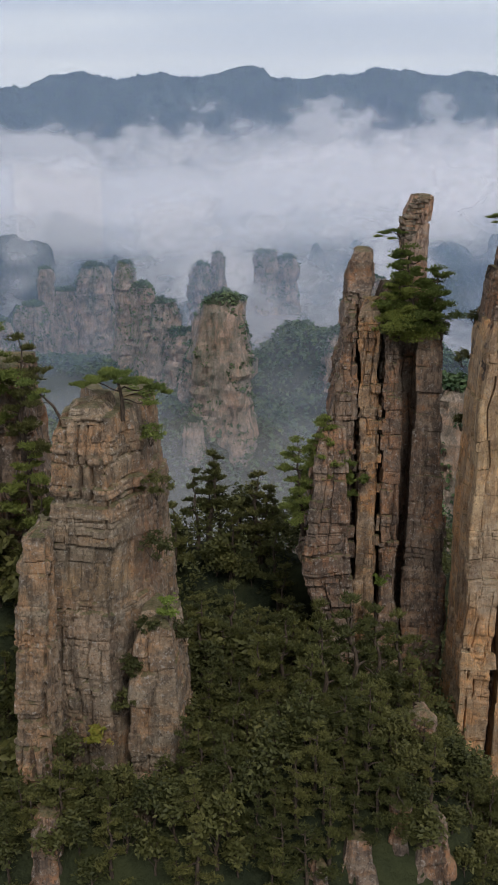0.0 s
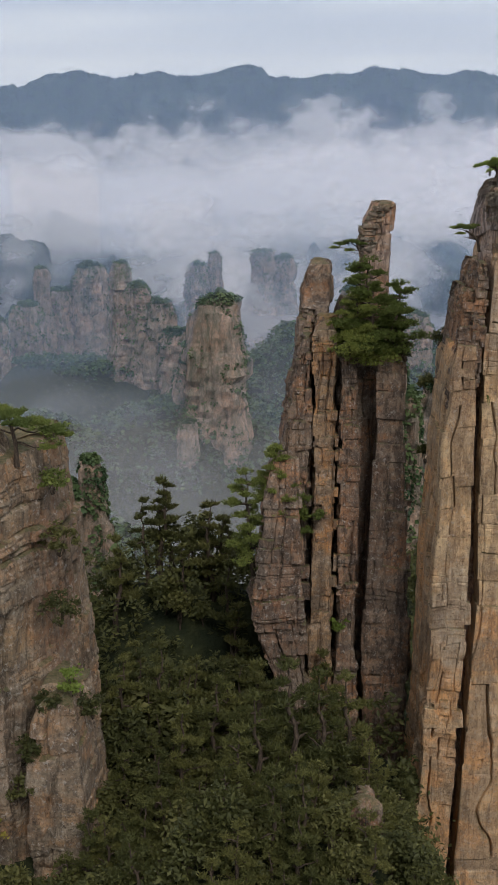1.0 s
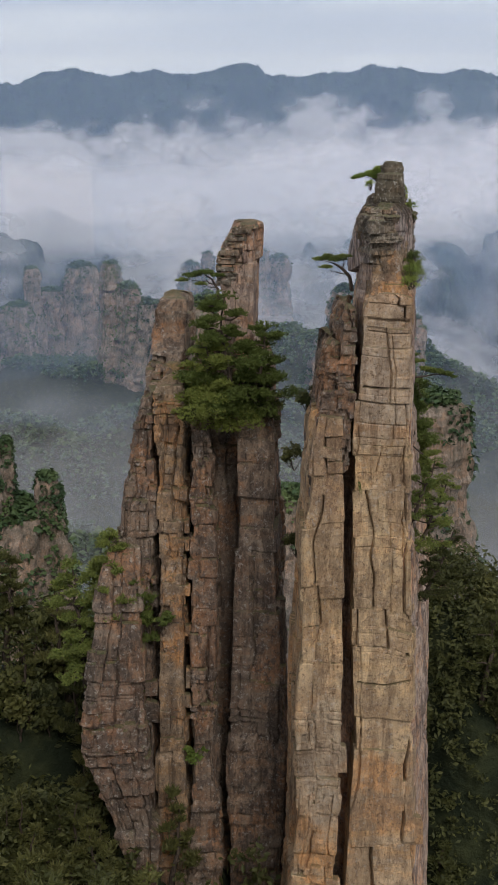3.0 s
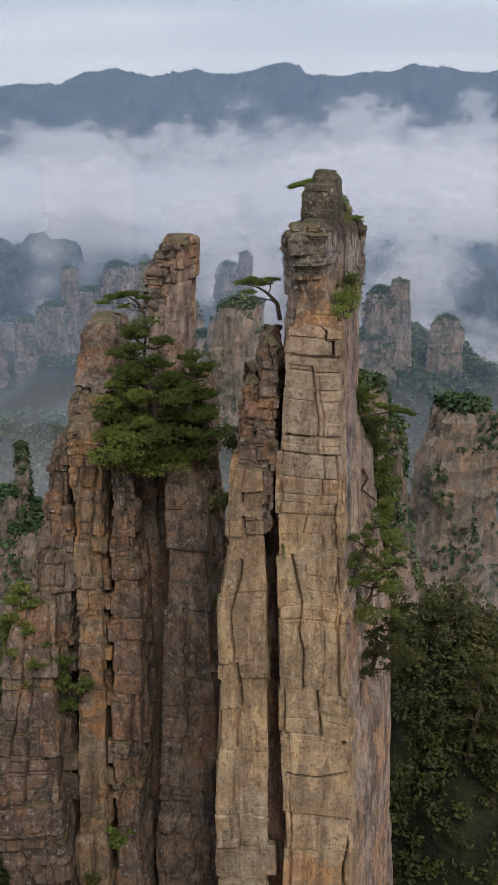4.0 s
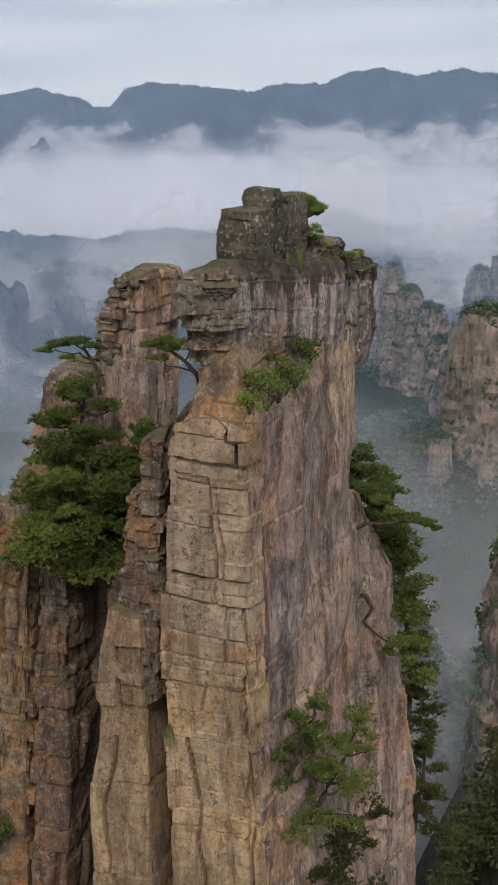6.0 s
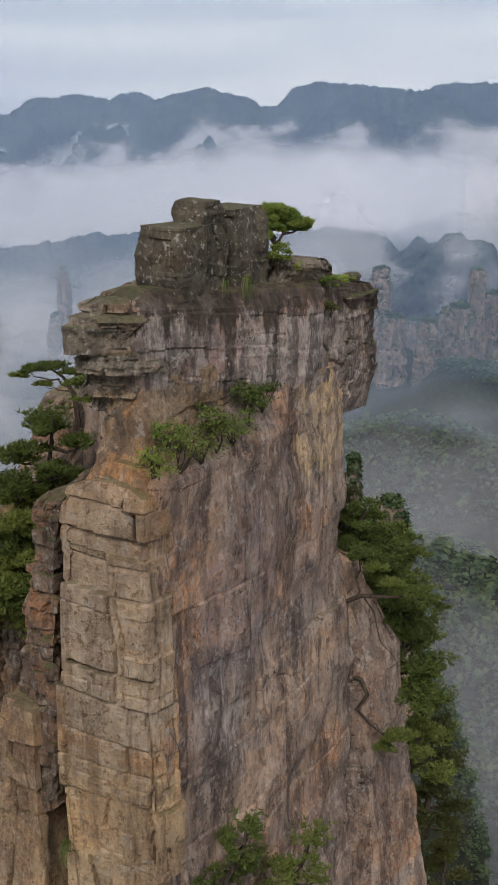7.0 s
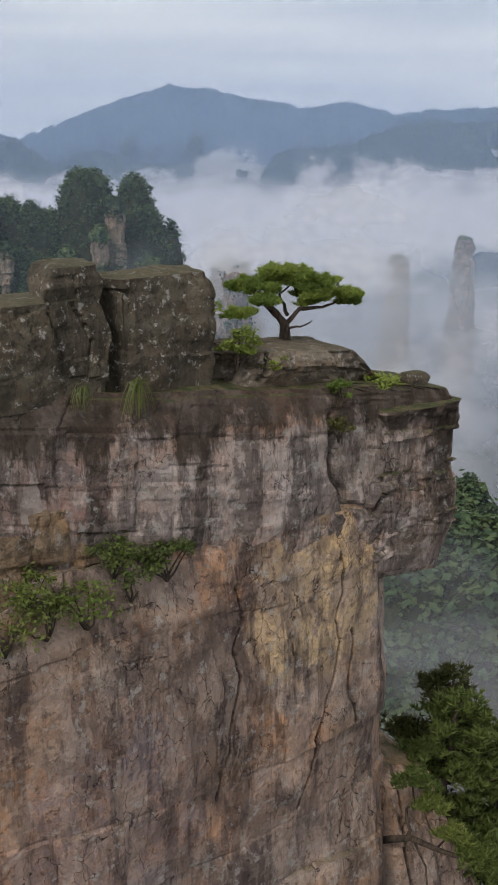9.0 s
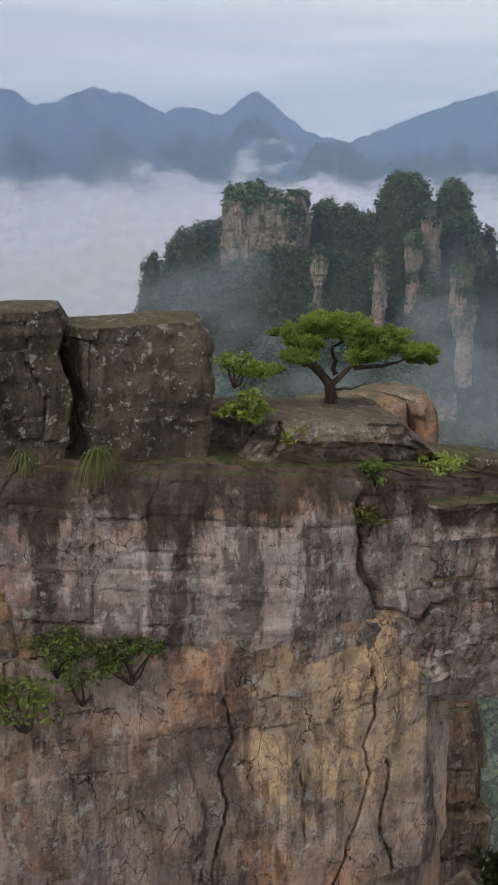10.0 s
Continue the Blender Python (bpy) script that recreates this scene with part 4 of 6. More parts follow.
# ---- the cleft spire beside it ----
CLEFT = thing("rock_spire", "brown sandstone spire of cleft columns with trees in its gaps", "rock spire", "near rock spires", at=(13, 103, 430))
for nm, sec, seed, bed, joint, mat in (
        ("side_column", [(430, [(9.0, 96.5), (10.8, 96.0), (11.0, 104), (9, 105)]), (455, [(7.9, 97.8), (9.7, 97.5), (10.0, 104), (7.6, 105)]), (472, [(7.6, 99.3), (9.75, 99.0), (10.0, 104), (7.5, 105)]), (482, [(8.9, 100.3), (9.95, 100.1), (10.6, 104.5), (8.9, 105)])], 31, 0.9, 0.9, M_BROWN),
        ("side_column", [(474, [(8.6, 102.6), (11.4, 102.4), (11.8, 110), (8.9, 110)]), (482, [(9.2, 104.2), (11.5, 104.0), (11.9, 110), (9.4, 110)]), (485.0, [(9.7, 106.4), (11.6, 106.2), (12.0, 110), (9.9, 110)]), (487.0, [(10.0, 107.0), (11.7, 106.8), (12.0, 110), (10.3, 110)])], 32, 0.5, 1.4, M_BROWN),
        ("side_column", [(430, [(9.2, 95.5), (12.6, 95.3), (12.8, 104), (9.6, 104)]), (458, [(9.95, 97.2), (12.0, 97.0), (12.2, 104), (10.1, 104)]), (472, [(10.2, 98.7), (11.95, 98.5), (12.1, 104), (10.3, 104)]), (483.2, [(10.3, 100.2), (12.0, 100.0), (12.2, 104), (10.6, 104)])], 33, 1.2, 0.9, M_ORANGE),
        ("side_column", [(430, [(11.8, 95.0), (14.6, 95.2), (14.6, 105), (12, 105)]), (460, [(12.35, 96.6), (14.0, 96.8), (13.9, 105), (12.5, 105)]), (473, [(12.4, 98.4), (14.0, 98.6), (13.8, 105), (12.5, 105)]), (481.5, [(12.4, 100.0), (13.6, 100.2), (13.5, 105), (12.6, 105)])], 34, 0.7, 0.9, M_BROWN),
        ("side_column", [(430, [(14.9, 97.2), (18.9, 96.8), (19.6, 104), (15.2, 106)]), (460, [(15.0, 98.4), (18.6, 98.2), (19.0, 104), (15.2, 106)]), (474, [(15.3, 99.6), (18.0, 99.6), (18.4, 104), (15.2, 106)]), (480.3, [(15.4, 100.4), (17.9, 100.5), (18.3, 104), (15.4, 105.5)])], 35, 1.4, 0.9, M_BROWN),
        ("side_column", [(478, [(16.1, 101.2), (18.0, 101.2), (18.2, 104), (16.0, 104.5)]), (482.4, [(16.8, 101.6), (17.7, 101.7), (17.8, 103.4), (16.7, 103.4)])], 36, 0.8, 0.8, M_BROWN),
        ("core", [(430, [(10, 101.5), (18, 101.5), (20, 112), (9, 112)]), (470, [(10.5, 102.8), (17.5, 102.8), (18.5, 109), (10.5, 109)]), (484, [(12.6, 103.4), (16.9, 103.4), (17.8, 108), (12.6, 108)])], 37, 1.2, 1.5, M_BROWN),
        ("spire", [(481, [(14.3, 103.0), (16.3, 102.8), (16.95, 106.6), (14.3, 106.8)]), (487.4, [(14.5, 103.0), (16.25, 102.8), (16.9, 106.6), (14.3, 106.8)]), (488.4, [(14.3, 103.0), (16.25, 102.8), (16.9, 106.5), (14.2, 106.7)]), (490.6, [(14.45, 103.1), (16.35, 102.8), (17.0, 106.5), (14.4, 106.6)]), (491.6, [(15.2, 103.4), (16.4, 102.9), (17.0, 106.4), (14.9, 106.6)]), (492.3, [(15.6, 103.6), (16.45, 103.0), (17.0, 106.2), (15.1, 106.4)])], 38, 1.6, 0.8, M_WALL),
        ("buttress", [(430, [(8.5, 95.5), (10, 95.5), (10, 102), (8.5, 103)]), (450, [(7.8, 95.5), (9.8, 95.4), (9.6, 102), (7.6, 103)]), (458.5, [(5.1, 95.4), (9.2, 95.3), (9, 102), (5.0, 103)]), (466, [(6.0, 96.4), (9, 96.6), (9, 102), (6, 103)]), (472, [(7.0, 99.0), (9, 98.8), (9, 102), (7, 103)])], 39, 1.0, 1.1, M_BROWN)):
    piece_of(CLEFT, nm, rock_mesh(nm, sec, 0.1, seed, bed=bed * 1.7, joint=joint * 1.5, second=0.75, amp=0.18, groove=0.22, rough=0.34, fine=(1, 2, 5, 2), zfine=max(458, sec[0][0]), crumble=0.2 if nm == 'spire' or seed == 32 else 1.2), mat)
# tilted thin beds on the west side of its tip
for k, (z0, h, x0, x1) in enumerate(((488.3, 0.45, 13.95, 15.0), (488.8, 0.5, 13.9, 15.3), (489.3, 0.4, 14.0, 15.2), (489.75, 0.5, 14.05, 15.3), (490.3, 0.45, 14.3, 15.5), (490.8, 0.4, 14.55, 15.8), (491.25, 0.4, 14.75, 16.0), (491.7, 0.35, 15.0, 16.35), (492.05, 0.3, 15.4, 16.6))):
    piece_of(CLEFT, "rock_bed", rock_mesh("rock_bed", [(z0, [(x0, 103.0), (x1, 102.65), (x1 + 0.3, 105.5), (x0 + 0.1, 106.0)]), (z0 + h, [(x0 + 0.05, 103.0), (x1, 102.7), (x1 + 0.3, 105.5), (x0 + 0.1, 106.0)])], 0.1, 390 + k, bed=0.3, joint=0.6, amp=0.07, groove=0.07, rough=0.12, dome=0.04, crumble=0.15), M_FRONT)

# ---- the squat pillar and the crag behind it ----
SQUAT = thing("rock_spire", "squat grey sandstone crag top with a flat pine", "rock spire", "near rock spires", at=(-10, 70, 440))
for nm, sec, seed, bed, mat in (
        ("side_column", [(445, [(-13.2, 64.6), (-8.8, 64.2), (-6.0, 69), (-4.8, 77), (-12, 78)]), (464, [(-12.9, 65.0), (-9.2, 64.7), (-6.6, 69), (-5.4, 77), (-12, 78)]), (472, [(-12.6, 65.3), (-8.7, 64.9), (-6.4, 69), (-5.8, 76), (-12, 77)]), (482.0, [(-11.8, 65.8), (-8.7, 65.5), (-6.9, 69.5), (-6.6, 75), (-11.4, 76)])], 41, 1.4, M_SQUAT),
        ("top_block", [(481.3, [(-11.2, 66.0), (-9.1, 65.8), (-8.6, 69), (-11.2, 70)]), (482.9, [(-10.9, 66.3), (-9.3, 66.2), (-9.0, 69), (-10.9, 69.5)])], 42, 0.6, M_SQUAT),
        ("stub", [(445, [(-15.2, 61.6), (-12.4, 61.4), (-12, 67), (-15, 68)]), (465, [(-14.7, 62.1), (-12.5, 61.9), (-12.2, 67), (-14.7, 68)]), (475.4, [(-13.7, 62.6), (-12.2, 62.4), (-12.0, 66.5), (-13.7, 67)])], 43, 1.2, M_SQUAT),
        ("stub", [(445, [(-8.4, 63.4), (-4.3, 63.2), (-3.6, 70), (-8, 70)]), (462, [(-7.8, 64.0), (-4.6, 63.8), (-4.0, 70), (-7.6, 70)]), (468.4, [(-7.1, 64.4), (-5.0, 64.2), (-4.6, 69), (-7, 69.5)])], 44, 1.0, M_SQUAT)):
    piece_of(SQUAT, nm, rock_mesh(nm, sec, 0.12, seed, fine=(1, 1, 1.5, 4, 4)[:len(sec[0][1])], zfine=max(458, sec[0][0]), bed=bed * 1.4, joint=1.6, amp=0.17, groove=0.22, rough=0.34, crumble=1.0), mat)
CRAG = thing("rock_crag", "dark rock crag covered in pines behind a squat spire", "rock crag", at=(-19, 80, 440))
piece_of(CRAG, "body", rock_mesh("crag", [(440, [(-28, 74), (-14.5, 74), (-14, 86), (-28, 88)]), (470, [(-26, 76), (-15.4, 76), (-15, 86), (-26, 87)]), (482, [(-24, 78), (-16.8, 78), (-16.6, 84), (-24, 85)])], 0.35, 45, bed=1.6, joint=2.0, amp=0.25, groove=0.15, rough=0.6), M_BROWN)

# rock faces showing through the woods
for k, (x, y, w, d, z0, z1) in enumerate(((6.6, 56.5, 2.4, 3, 440, 457.6), (9.2, 57.5, 1.4, 3, 440, 459.4), (11.4, 57.5, 2.0, 3, 440, 458.2), (4.2, 55.8, 1.2, 3, 440, 456.4), (-1.2, 57, 1.6, 3, 440, 455.0), (1.4, 55.5, 1.4, 3, 438, 454), (-12.5, 57.5, 1.8, 3, 440, 458.5), (-6.8, 58.5, 1.8, 3, 442, 458), (11.5, 64, 1.8, 3, 444, 461.5), (3.5, 78, 2, 3, 440, 456))):
    me = rock_mesh("outcrop", [(z0, box4(x - w * 0.75, x + w * 0.75, y - 0.8, y + d)), (z1 - 4, box4(x - w * 0.6, x + w * 0.55, y, y + d)), (z1, box4(x - w * 0.35, x + w * 0.3, y + 0.6, y + d))], 0.22, 50 + k, bed=1.3, joint=0.9, amp=0.16, groove=0.12, rough=0.35)
    tagged(part("rock_outcrop", me, M_BROWN), "weathered rock face breaking through the wooded slope", "rock", "outcrops")


# ---- far pillars ----
def blob(cx, cy, w, rs, n=9):
    a = np.arange(n) / n * 2 * np.pi + rs.uniform(0, 1)
    r = w / 2 * rs.uniform(0.75, 1.15, n)
    return [(cx + math.cos(t) * q, cy + math.sin(t) * q) for t, q in zip(a, r)]


def clumps(pts, size, rs, per=14, leaf=1.0):
    """Far trees: a heap of leaf sprays round each place."""
    c = np.repeat(np.asarray(pts, float), per, 0)
    s = np.repeat(np.broadcast_to(size, (len(pts),)), per)[:, None]
    v = rs.normal(0, 1, c.shape); v /= np.linalg.norm(v, axis=1, keepdims=True)
    v *= rs.uniform(0.3, 1.0, (len(c), 1)); v[:, 2] = v[:, 2] * 0.9 + 0.45
    cen = c + v * s * np.array([0.5, 0.5, 0.65])
    nrm = v + rs.normal(0, 0.5, v.shape) + np.array([0, 0, 0.4])
    nrm /= np.linalg.norm(nrm, axis=1, keepdims=True)
    a = np.cross(nrm, rs.normal(0, 1, v.shape)); a /= np.linalg.norm(a, axis=1, keepdims=True)
    b = np.cross(nrm, a)
    L = s * leaf * rs.uniform(0.16, 0.34, (len(c), 1))
    V = np.stack([cen - a * L, cen - b * L * 0.8 + nrm * L * 0.2, cen + a * L, cen + b * L * 0.8 + nrm * L * 0.2], 1).reshape(-1, 3)
    return V, np.arange(len(c) * 4).reshape(-1, 4)


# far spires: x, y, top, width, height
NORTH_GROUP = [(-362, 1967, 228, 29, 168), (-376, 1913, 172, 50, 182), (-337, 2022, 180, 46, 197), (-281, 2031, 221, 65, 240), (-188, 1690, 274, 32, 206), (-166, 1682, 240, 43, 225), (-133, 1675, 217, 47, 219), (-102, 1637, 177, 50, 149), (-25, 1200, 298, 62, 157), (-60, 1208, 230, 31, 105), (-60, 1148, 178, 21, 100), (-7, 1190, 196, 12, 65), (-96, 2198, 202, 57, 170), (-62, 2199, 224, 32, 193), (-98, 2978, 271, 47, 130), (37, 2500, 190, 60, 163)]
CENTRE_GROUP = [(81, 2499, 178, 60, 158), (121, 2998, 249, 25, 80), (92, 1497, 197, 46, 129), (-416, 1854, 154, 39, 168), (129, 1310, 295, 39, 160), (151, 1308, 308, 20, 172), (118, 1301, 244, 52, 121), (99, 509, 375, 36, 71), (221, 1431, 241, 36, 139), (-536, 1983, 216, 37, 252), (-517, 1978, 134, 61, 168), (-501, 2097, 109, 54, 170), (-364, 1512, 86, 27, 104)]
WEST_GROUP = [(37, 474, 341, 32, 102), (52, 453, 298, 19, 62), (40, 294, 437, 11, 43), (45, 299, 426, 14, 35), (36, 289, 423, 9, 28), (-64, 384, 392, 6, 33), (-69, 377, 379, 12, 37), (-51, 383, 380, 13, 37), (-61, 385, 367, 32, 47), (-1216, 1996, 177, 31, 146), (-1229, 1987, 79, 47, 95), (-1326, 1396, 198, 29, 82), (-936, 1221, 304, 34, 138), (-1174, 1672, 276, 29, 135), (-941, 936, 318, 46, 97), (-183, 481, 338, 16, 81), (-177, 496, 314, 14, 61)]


def far_pillar(k, x, y, ztop, w, h):
    rs = np.random.RandomState(100 + k)
    w = w * 1.18 if 1100 < math.hypot(x, y) < 2120 else w
    ob = thing("rock_spire", "distant pinkish sandstone spire with trees on its ledges", "rock spire", "distant rock spires", at=(x, y, ztop - h))
    h2 = max(h * 1.5 + w, ztop + 130)
    low = blob(x, y, w * 1.5, rs)
    fr = rs.uniform(0.72, 0.95)
    b0 = np.array(low); c = np.array([x, y])
    secs = [(ztop - h2, [tuple(p) for p in c + (b0 - c) * 1.25])]
    for f, s in ((0.0, 1.1), (0.4, 0.88 * fr + 0.1), (0.75, 0.84 * fr), (0.93, 0.76 * fr), (1.0, 0.58 * fr)):
        jit = rs.uniform(0.9, 1.1, (len(b0), 1))
        secs.append((ztop - h * 1.2 * (1 - f), [tuple(p) for p in c + (b0 - c) * s * jit]))
    res = max(w / 17, 0.8)
    me = rock_mesh("far_body", secs, res, 200 + k, bed=max(4.0, w * 0.14), joint=w * 0.16, amp=w * 0.03, groove=w * 0.03, rough=w * 0.10, dome=w * 0.08, vstep=res * 1.8, zfine=max(ztop - h * 1.3, ztop - h2 + 1))
    part("body", me, M_FAR if ztop < 320 else M_MID, ob).matrix_parent_inverse = Matrix.Translation(ob.location).inverted()
    # trees on the top and on ledges
    co = np.empty(len(me.vertices) * 3); me.vertices.foreach_get("co", co); co = co.reshape(-1, 3)
    nr = np.empty(len(me.vertices) * 3); me.vertices.foreach_get("normal", nr); nr = nr.reshape(-1, 3)
    f = (co[:, 2] - (ztop - h * 1.3)) / (h * 1.3)
    lush = vnoise(co[:, 0] / w * 4 + k, co[:, 1] / w * 4, co[:, 2] / w * 3)
    close = ztop > 320
    keep = (rs.rand(len(co)) < np.where(nr[:, 2] > 0.55, 0.9, np.where((nr[:, 2] > (-0.2 if close else 0.12)) & (lush > (0.02 if close else -0.16)), 0.6 if close else 0.75, np.where((f < 0.6) & (lush > -0.3), 1.2 * (0.62 - f), np.where(lush > 0.2, 0.4, 0.0))))) & (f > 0.1)
    pts = co[keep]
    pts = pts[rs.permutation(len(pts))[:800 if close else 650]]
    if len(pts):
        size = np.clip(w * 0.13, 2.6, 8) * rs.uniform(0.6, 1.2, len(pts))
        V, F = clumps(pts, size, rs, 8)
        t = part("vegetation", mesh_of("vegetation", V, F), M_WOODS, ob)
        t.matrix_parent_inverse = Matrix.Translation(ob.location).inverted()
        tagged(t, kind="stuff")


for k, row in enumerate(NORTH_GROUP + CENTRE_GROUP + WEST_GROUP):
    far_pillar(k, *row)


# ---- wooded hill behind the pine, seen at the end ----
def hill_height(x, y):
    """A wooded crag hill about 900 m off; u runs across, v away from the viewer."""
    u, v = hill_uv(x, y)
    z = 170 + 0 * u
    for cu, cv, ru, rv, top, p in ((20, 25, 44, 60, 446, 3.4), (58, 25, 36, 55, 434, 3.0), (-92, 40, 52, 60, 430, 3.0), (-40, 35, 45, 60, 420, 2.5), (-22, 30, 62, 62, 414, 3.4), (60, 10, 48, 60, 416, 3.0), (-140, 18, 66, 60, 400, 2.8), (-60, -28, 120, 50, 392, 3.2), (-160, 25, 45, 60, 396, 2.4), (-192, 35, 24, 50, 378, 2.2), (88, 25, 24, 50, 396, 2.2),
                                   (-130, -25, 70, 50, 378, 2.4), (-30, -35, 80, 60, 384, 2.4), (40, -45, 60, 50, 378, 2.4), (-40, -90, 160, 70, 338, 2.2), (0, -140, 170, 80, 295, 2.2)):
        z = np.maximum(z, 170 + (top - 170) * bump_at(u, v, cu, cv, ru, rv, 0, p))
    return z + 11 * fbm(x / 30, y / 30, 2.2, 4)


HILL_DIR = radians(-58.0)
HILL_AT = (40.6 + 900 * math.sin(HILL_DIR), 89.7 + 900 * math.cos(HILL_DIR))


def hill_uv(x, y):
    dx, dy = np.asarray(x) - HILL_AT[0], np.asarray(y) - HILL_AT[1]
    return dx * math.cos(HILL_DIR) - dy * math.sin(HILL_DIR), dx * math.sin(HILL_DIR) + dy * math.cos(HILL_DIR)


def wooded_hill():
    ob = thing("wooded_hill", "steep wooded hill with pale cliff bands in drifting mist", "hill", at=(HILL_AT[0], HILL_AT[1], 170))
    n = 170
    u, v = np.meshgrid(np.linspace(-260, 260, n), np.linspace(-230, 200, n))
    c, s0 = math.cos(HILL_DIR), math.sin(HILL_DIR)
    x, y = HILL_AT[0] + u * c + v * s0, HILL_AT[1] - u * s0 + v * c
    z = hill_height(x, y)
    q = np.arange(n * n).reshape(n, n)
    F = np.stack([q[:-1, :-1], q[:-1, 1:], q[1:, 1:], q[1:, :-1]], -1).reshape(-1, 4)
    inv = Matrix.Translation(ob.location).inverted()
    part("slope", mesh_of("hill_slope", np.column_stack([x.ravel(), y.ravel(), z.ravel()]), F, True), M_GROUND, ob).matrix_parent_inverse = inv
    rs = np.random.RandomState(77)
    gz = np.hypot(*np.gradient(z, 520 / n))
    keep = rs.rand(n, n) < np.where((gz > 2.4) & (vnoise(x / 18, y / 18, z / 25) > 0.45), 0.1, 0.75)
    pts = np.column_stack([x[keep], y[keep], z[keep]]) + rs.normal(0, 0.9, (keep.sum(), 3))
    V, F = clumps(pts, rs.uniform(4.5, 10.0, len(pts)), rs, 16, 0.65)
    t = part("vegetation", mesh_of("hill_woods", V, F), M_WOODS, ob)
    t.matrix_parent_inverse = inv
    tagged(t, kind="stuff")
    # pale cliffs standing out of the slope
    for k, (cu, cv, w, d, z0, z1) in enumerate(((-90, -2, 70, 60, 340, 434), (-106, -8, 32, 50, 345, 440), (-72, -12, 26, 40, 345, 424), (40, -34, 14, 26, 360, 428), (27, -46, 12, 22, 345, 408), (2, -58, 10, 20, 340, 396), (-44, -52, 9, 18, 345, 398), (62, -56, 18, 20, 320, 388), (30, -118, 60, 20, 235, 312), (-22, -112, 36, 20, 240, 306), (66, -70, 12, 16, 300, 372))):
        rs2 = np.random.RandomState(900 + k)
        corner = [(-0.5, -0.45), (-0.1, -0.55), (0.3, -0.5), (0.5, -0.3), (0.48, 0.5), (-0.48, 0.5)]
        secs = []
        for f, s in ((0, 1.15), (0.4, 1.0), (0.9, 0.95), (1.0, 0.85)):
            ring = []
            for cx, cy in corner:
                uu, vv = cu + cx * w * s * rs2.uniform(0.95, 1.05), cv + cy * d * s * rs2.uniform(0.95, 1.05)
                ring.append((HILL_AT[0] + uu * c + vv * s0, HILL_AT[1] - uu * s0 + vv * c))
            secs.append((z0 + (z1 - z0) * f, ring))
        me = rock_mesh("cliff", secs, max(1.0, w / 36), 910 + k, bed=7, joint=6, amp=0.9, groove=0.9, rough=3.0, dome=3, crumble=6, vstep=1.6)
        part("cliff", me, M_FAR, ob).matrix_parent_inverse = inv
        co = np.empty(len(me.vertices) * 3); me.vertices.foreach_get("co", co); co = co.reshape(-1, 3)
        nr = np.empty(len(me.vertices) * 3); me.vertices.foreach_get("normal", nr); nr = nr.reshape(-1, 3)
        lush = vnoise(co[:, 0] / 9, co[:, 1] / 9, co[:, 2] / 14)
        sel = co[(rs2.rand(len(co)) < np.where(nr[:, 2] > 0.5, 0.6, np.where(lush > 0.35, 0.12, 0.0)))][:600]
        if len(sel):
            V, F = clumps(sel, rs2.uniform(3.5, 8, len(sel)), rs2, 8)
            t = part("vegetation", mesh_of("cliff_woods", V, F), M_WOODS, ob)
            t.matrix_parent_inverse = inv
            tagged(t, kind="stuff")


wooded_hill()

# ---- mountain ranges along the horizon ----
MAIN = [(-24.67, -0.4), (-23.57, 0.13), (-23.03, 0.26), (-22.65, -0.19), (-21.3, -0.13), (-20.58, 0.66), (-19.48, 0.97), (-18.26, 0.93), (-16.48, 0.72), (-14.27, 0.59), (-13.29, 0.89), (-10.93, 0.94), (-9.5, 1.46), (-8.27, 1.65), (-7.33, 1.47), (-6.51, 1.29), (-5.55, 1.47), (-4.31, 1.66), (-3.35, 1.43), (-1.69, 1.53), (-0.86, 1.82), (0.11, 1.95), (0.66, 1.87), (1.08, 1.43), (2.74, 1.35), (3.98, 1.53), (4.95, 1.45), (6.17, 1.86), (7.67, 1.7), (9.58, 1.43), (10.77, 1.69), (12.04, 1.37), (14.08, 1.56), (16.18, 1.04)]
FRONT = [(-19.56, -0.79), (-18.71, -0.26), (-17.04, 0.4), (-14.55, 0.54), (-12.88, 0.01), (-11.49, -0.66)]
LEFT = [(-48.05, -2.79), (-46.39, -2.14), (-42.83, -1.75), (-40.59, -0.81), (-38.92, -0.62), (-37.25, -0.81), (-35.29, -0.54), (-34.17, 0.13), (-31.95, 0.35), (-30.83, 0.14), (-28.61, 0.09), (-27.25, 0.41), (-25.63, 0.76), (-24.52, 0.36), (-23.43, 0.21), (-22.88, -0.1), (-22.03, -0.76)]
LEFTB = [(-31.39, 0.01), (-30.01, 0.41), (-27.8, 0.54), (-27.51, 0.1)]
BIG = [(-78.32, 0.5), (-76.72, 0.77), (-76.06, 0.73), (-75.15, 0.08), (-74.06, 0.27), (-72.27, 0.93), (-70.22, 0.5), (-68.86, -0.29), (-67.88, 0.03), (-65.93, -0.36), (-64.26, 0.85), (-63.28, 0.05), (-61.72, -1.15), (-60.17, -1.55), (-59.43, -1.57), (-56.93, -0.64), (-55.26, 0.03), (-53.6, 0.57), (-52.21, 0.89), (-50.27, 0.72), (-48.33, 0.33), (-45.81, -0.12), (-43.32, 0.16), (-41.09, -0.44), (-39.18, -0.17), (-38.63, -0.2), (-36.17, -0.02), (-36.13, -0.27), (-34.73, -0.54)]
MID = [(-62.96, -2.52), (-61.3, -1.07), (-60.5, -1.43), (-59.61, -1.54), (-59.18, -2.02), (-57.85, -2.78), (-57.62, -2.47), (-55.61, -2.11), (-53.68, -2.79), (-51.43, -2.79), (-49.45, -2.24), (-47.75, -3.05)]

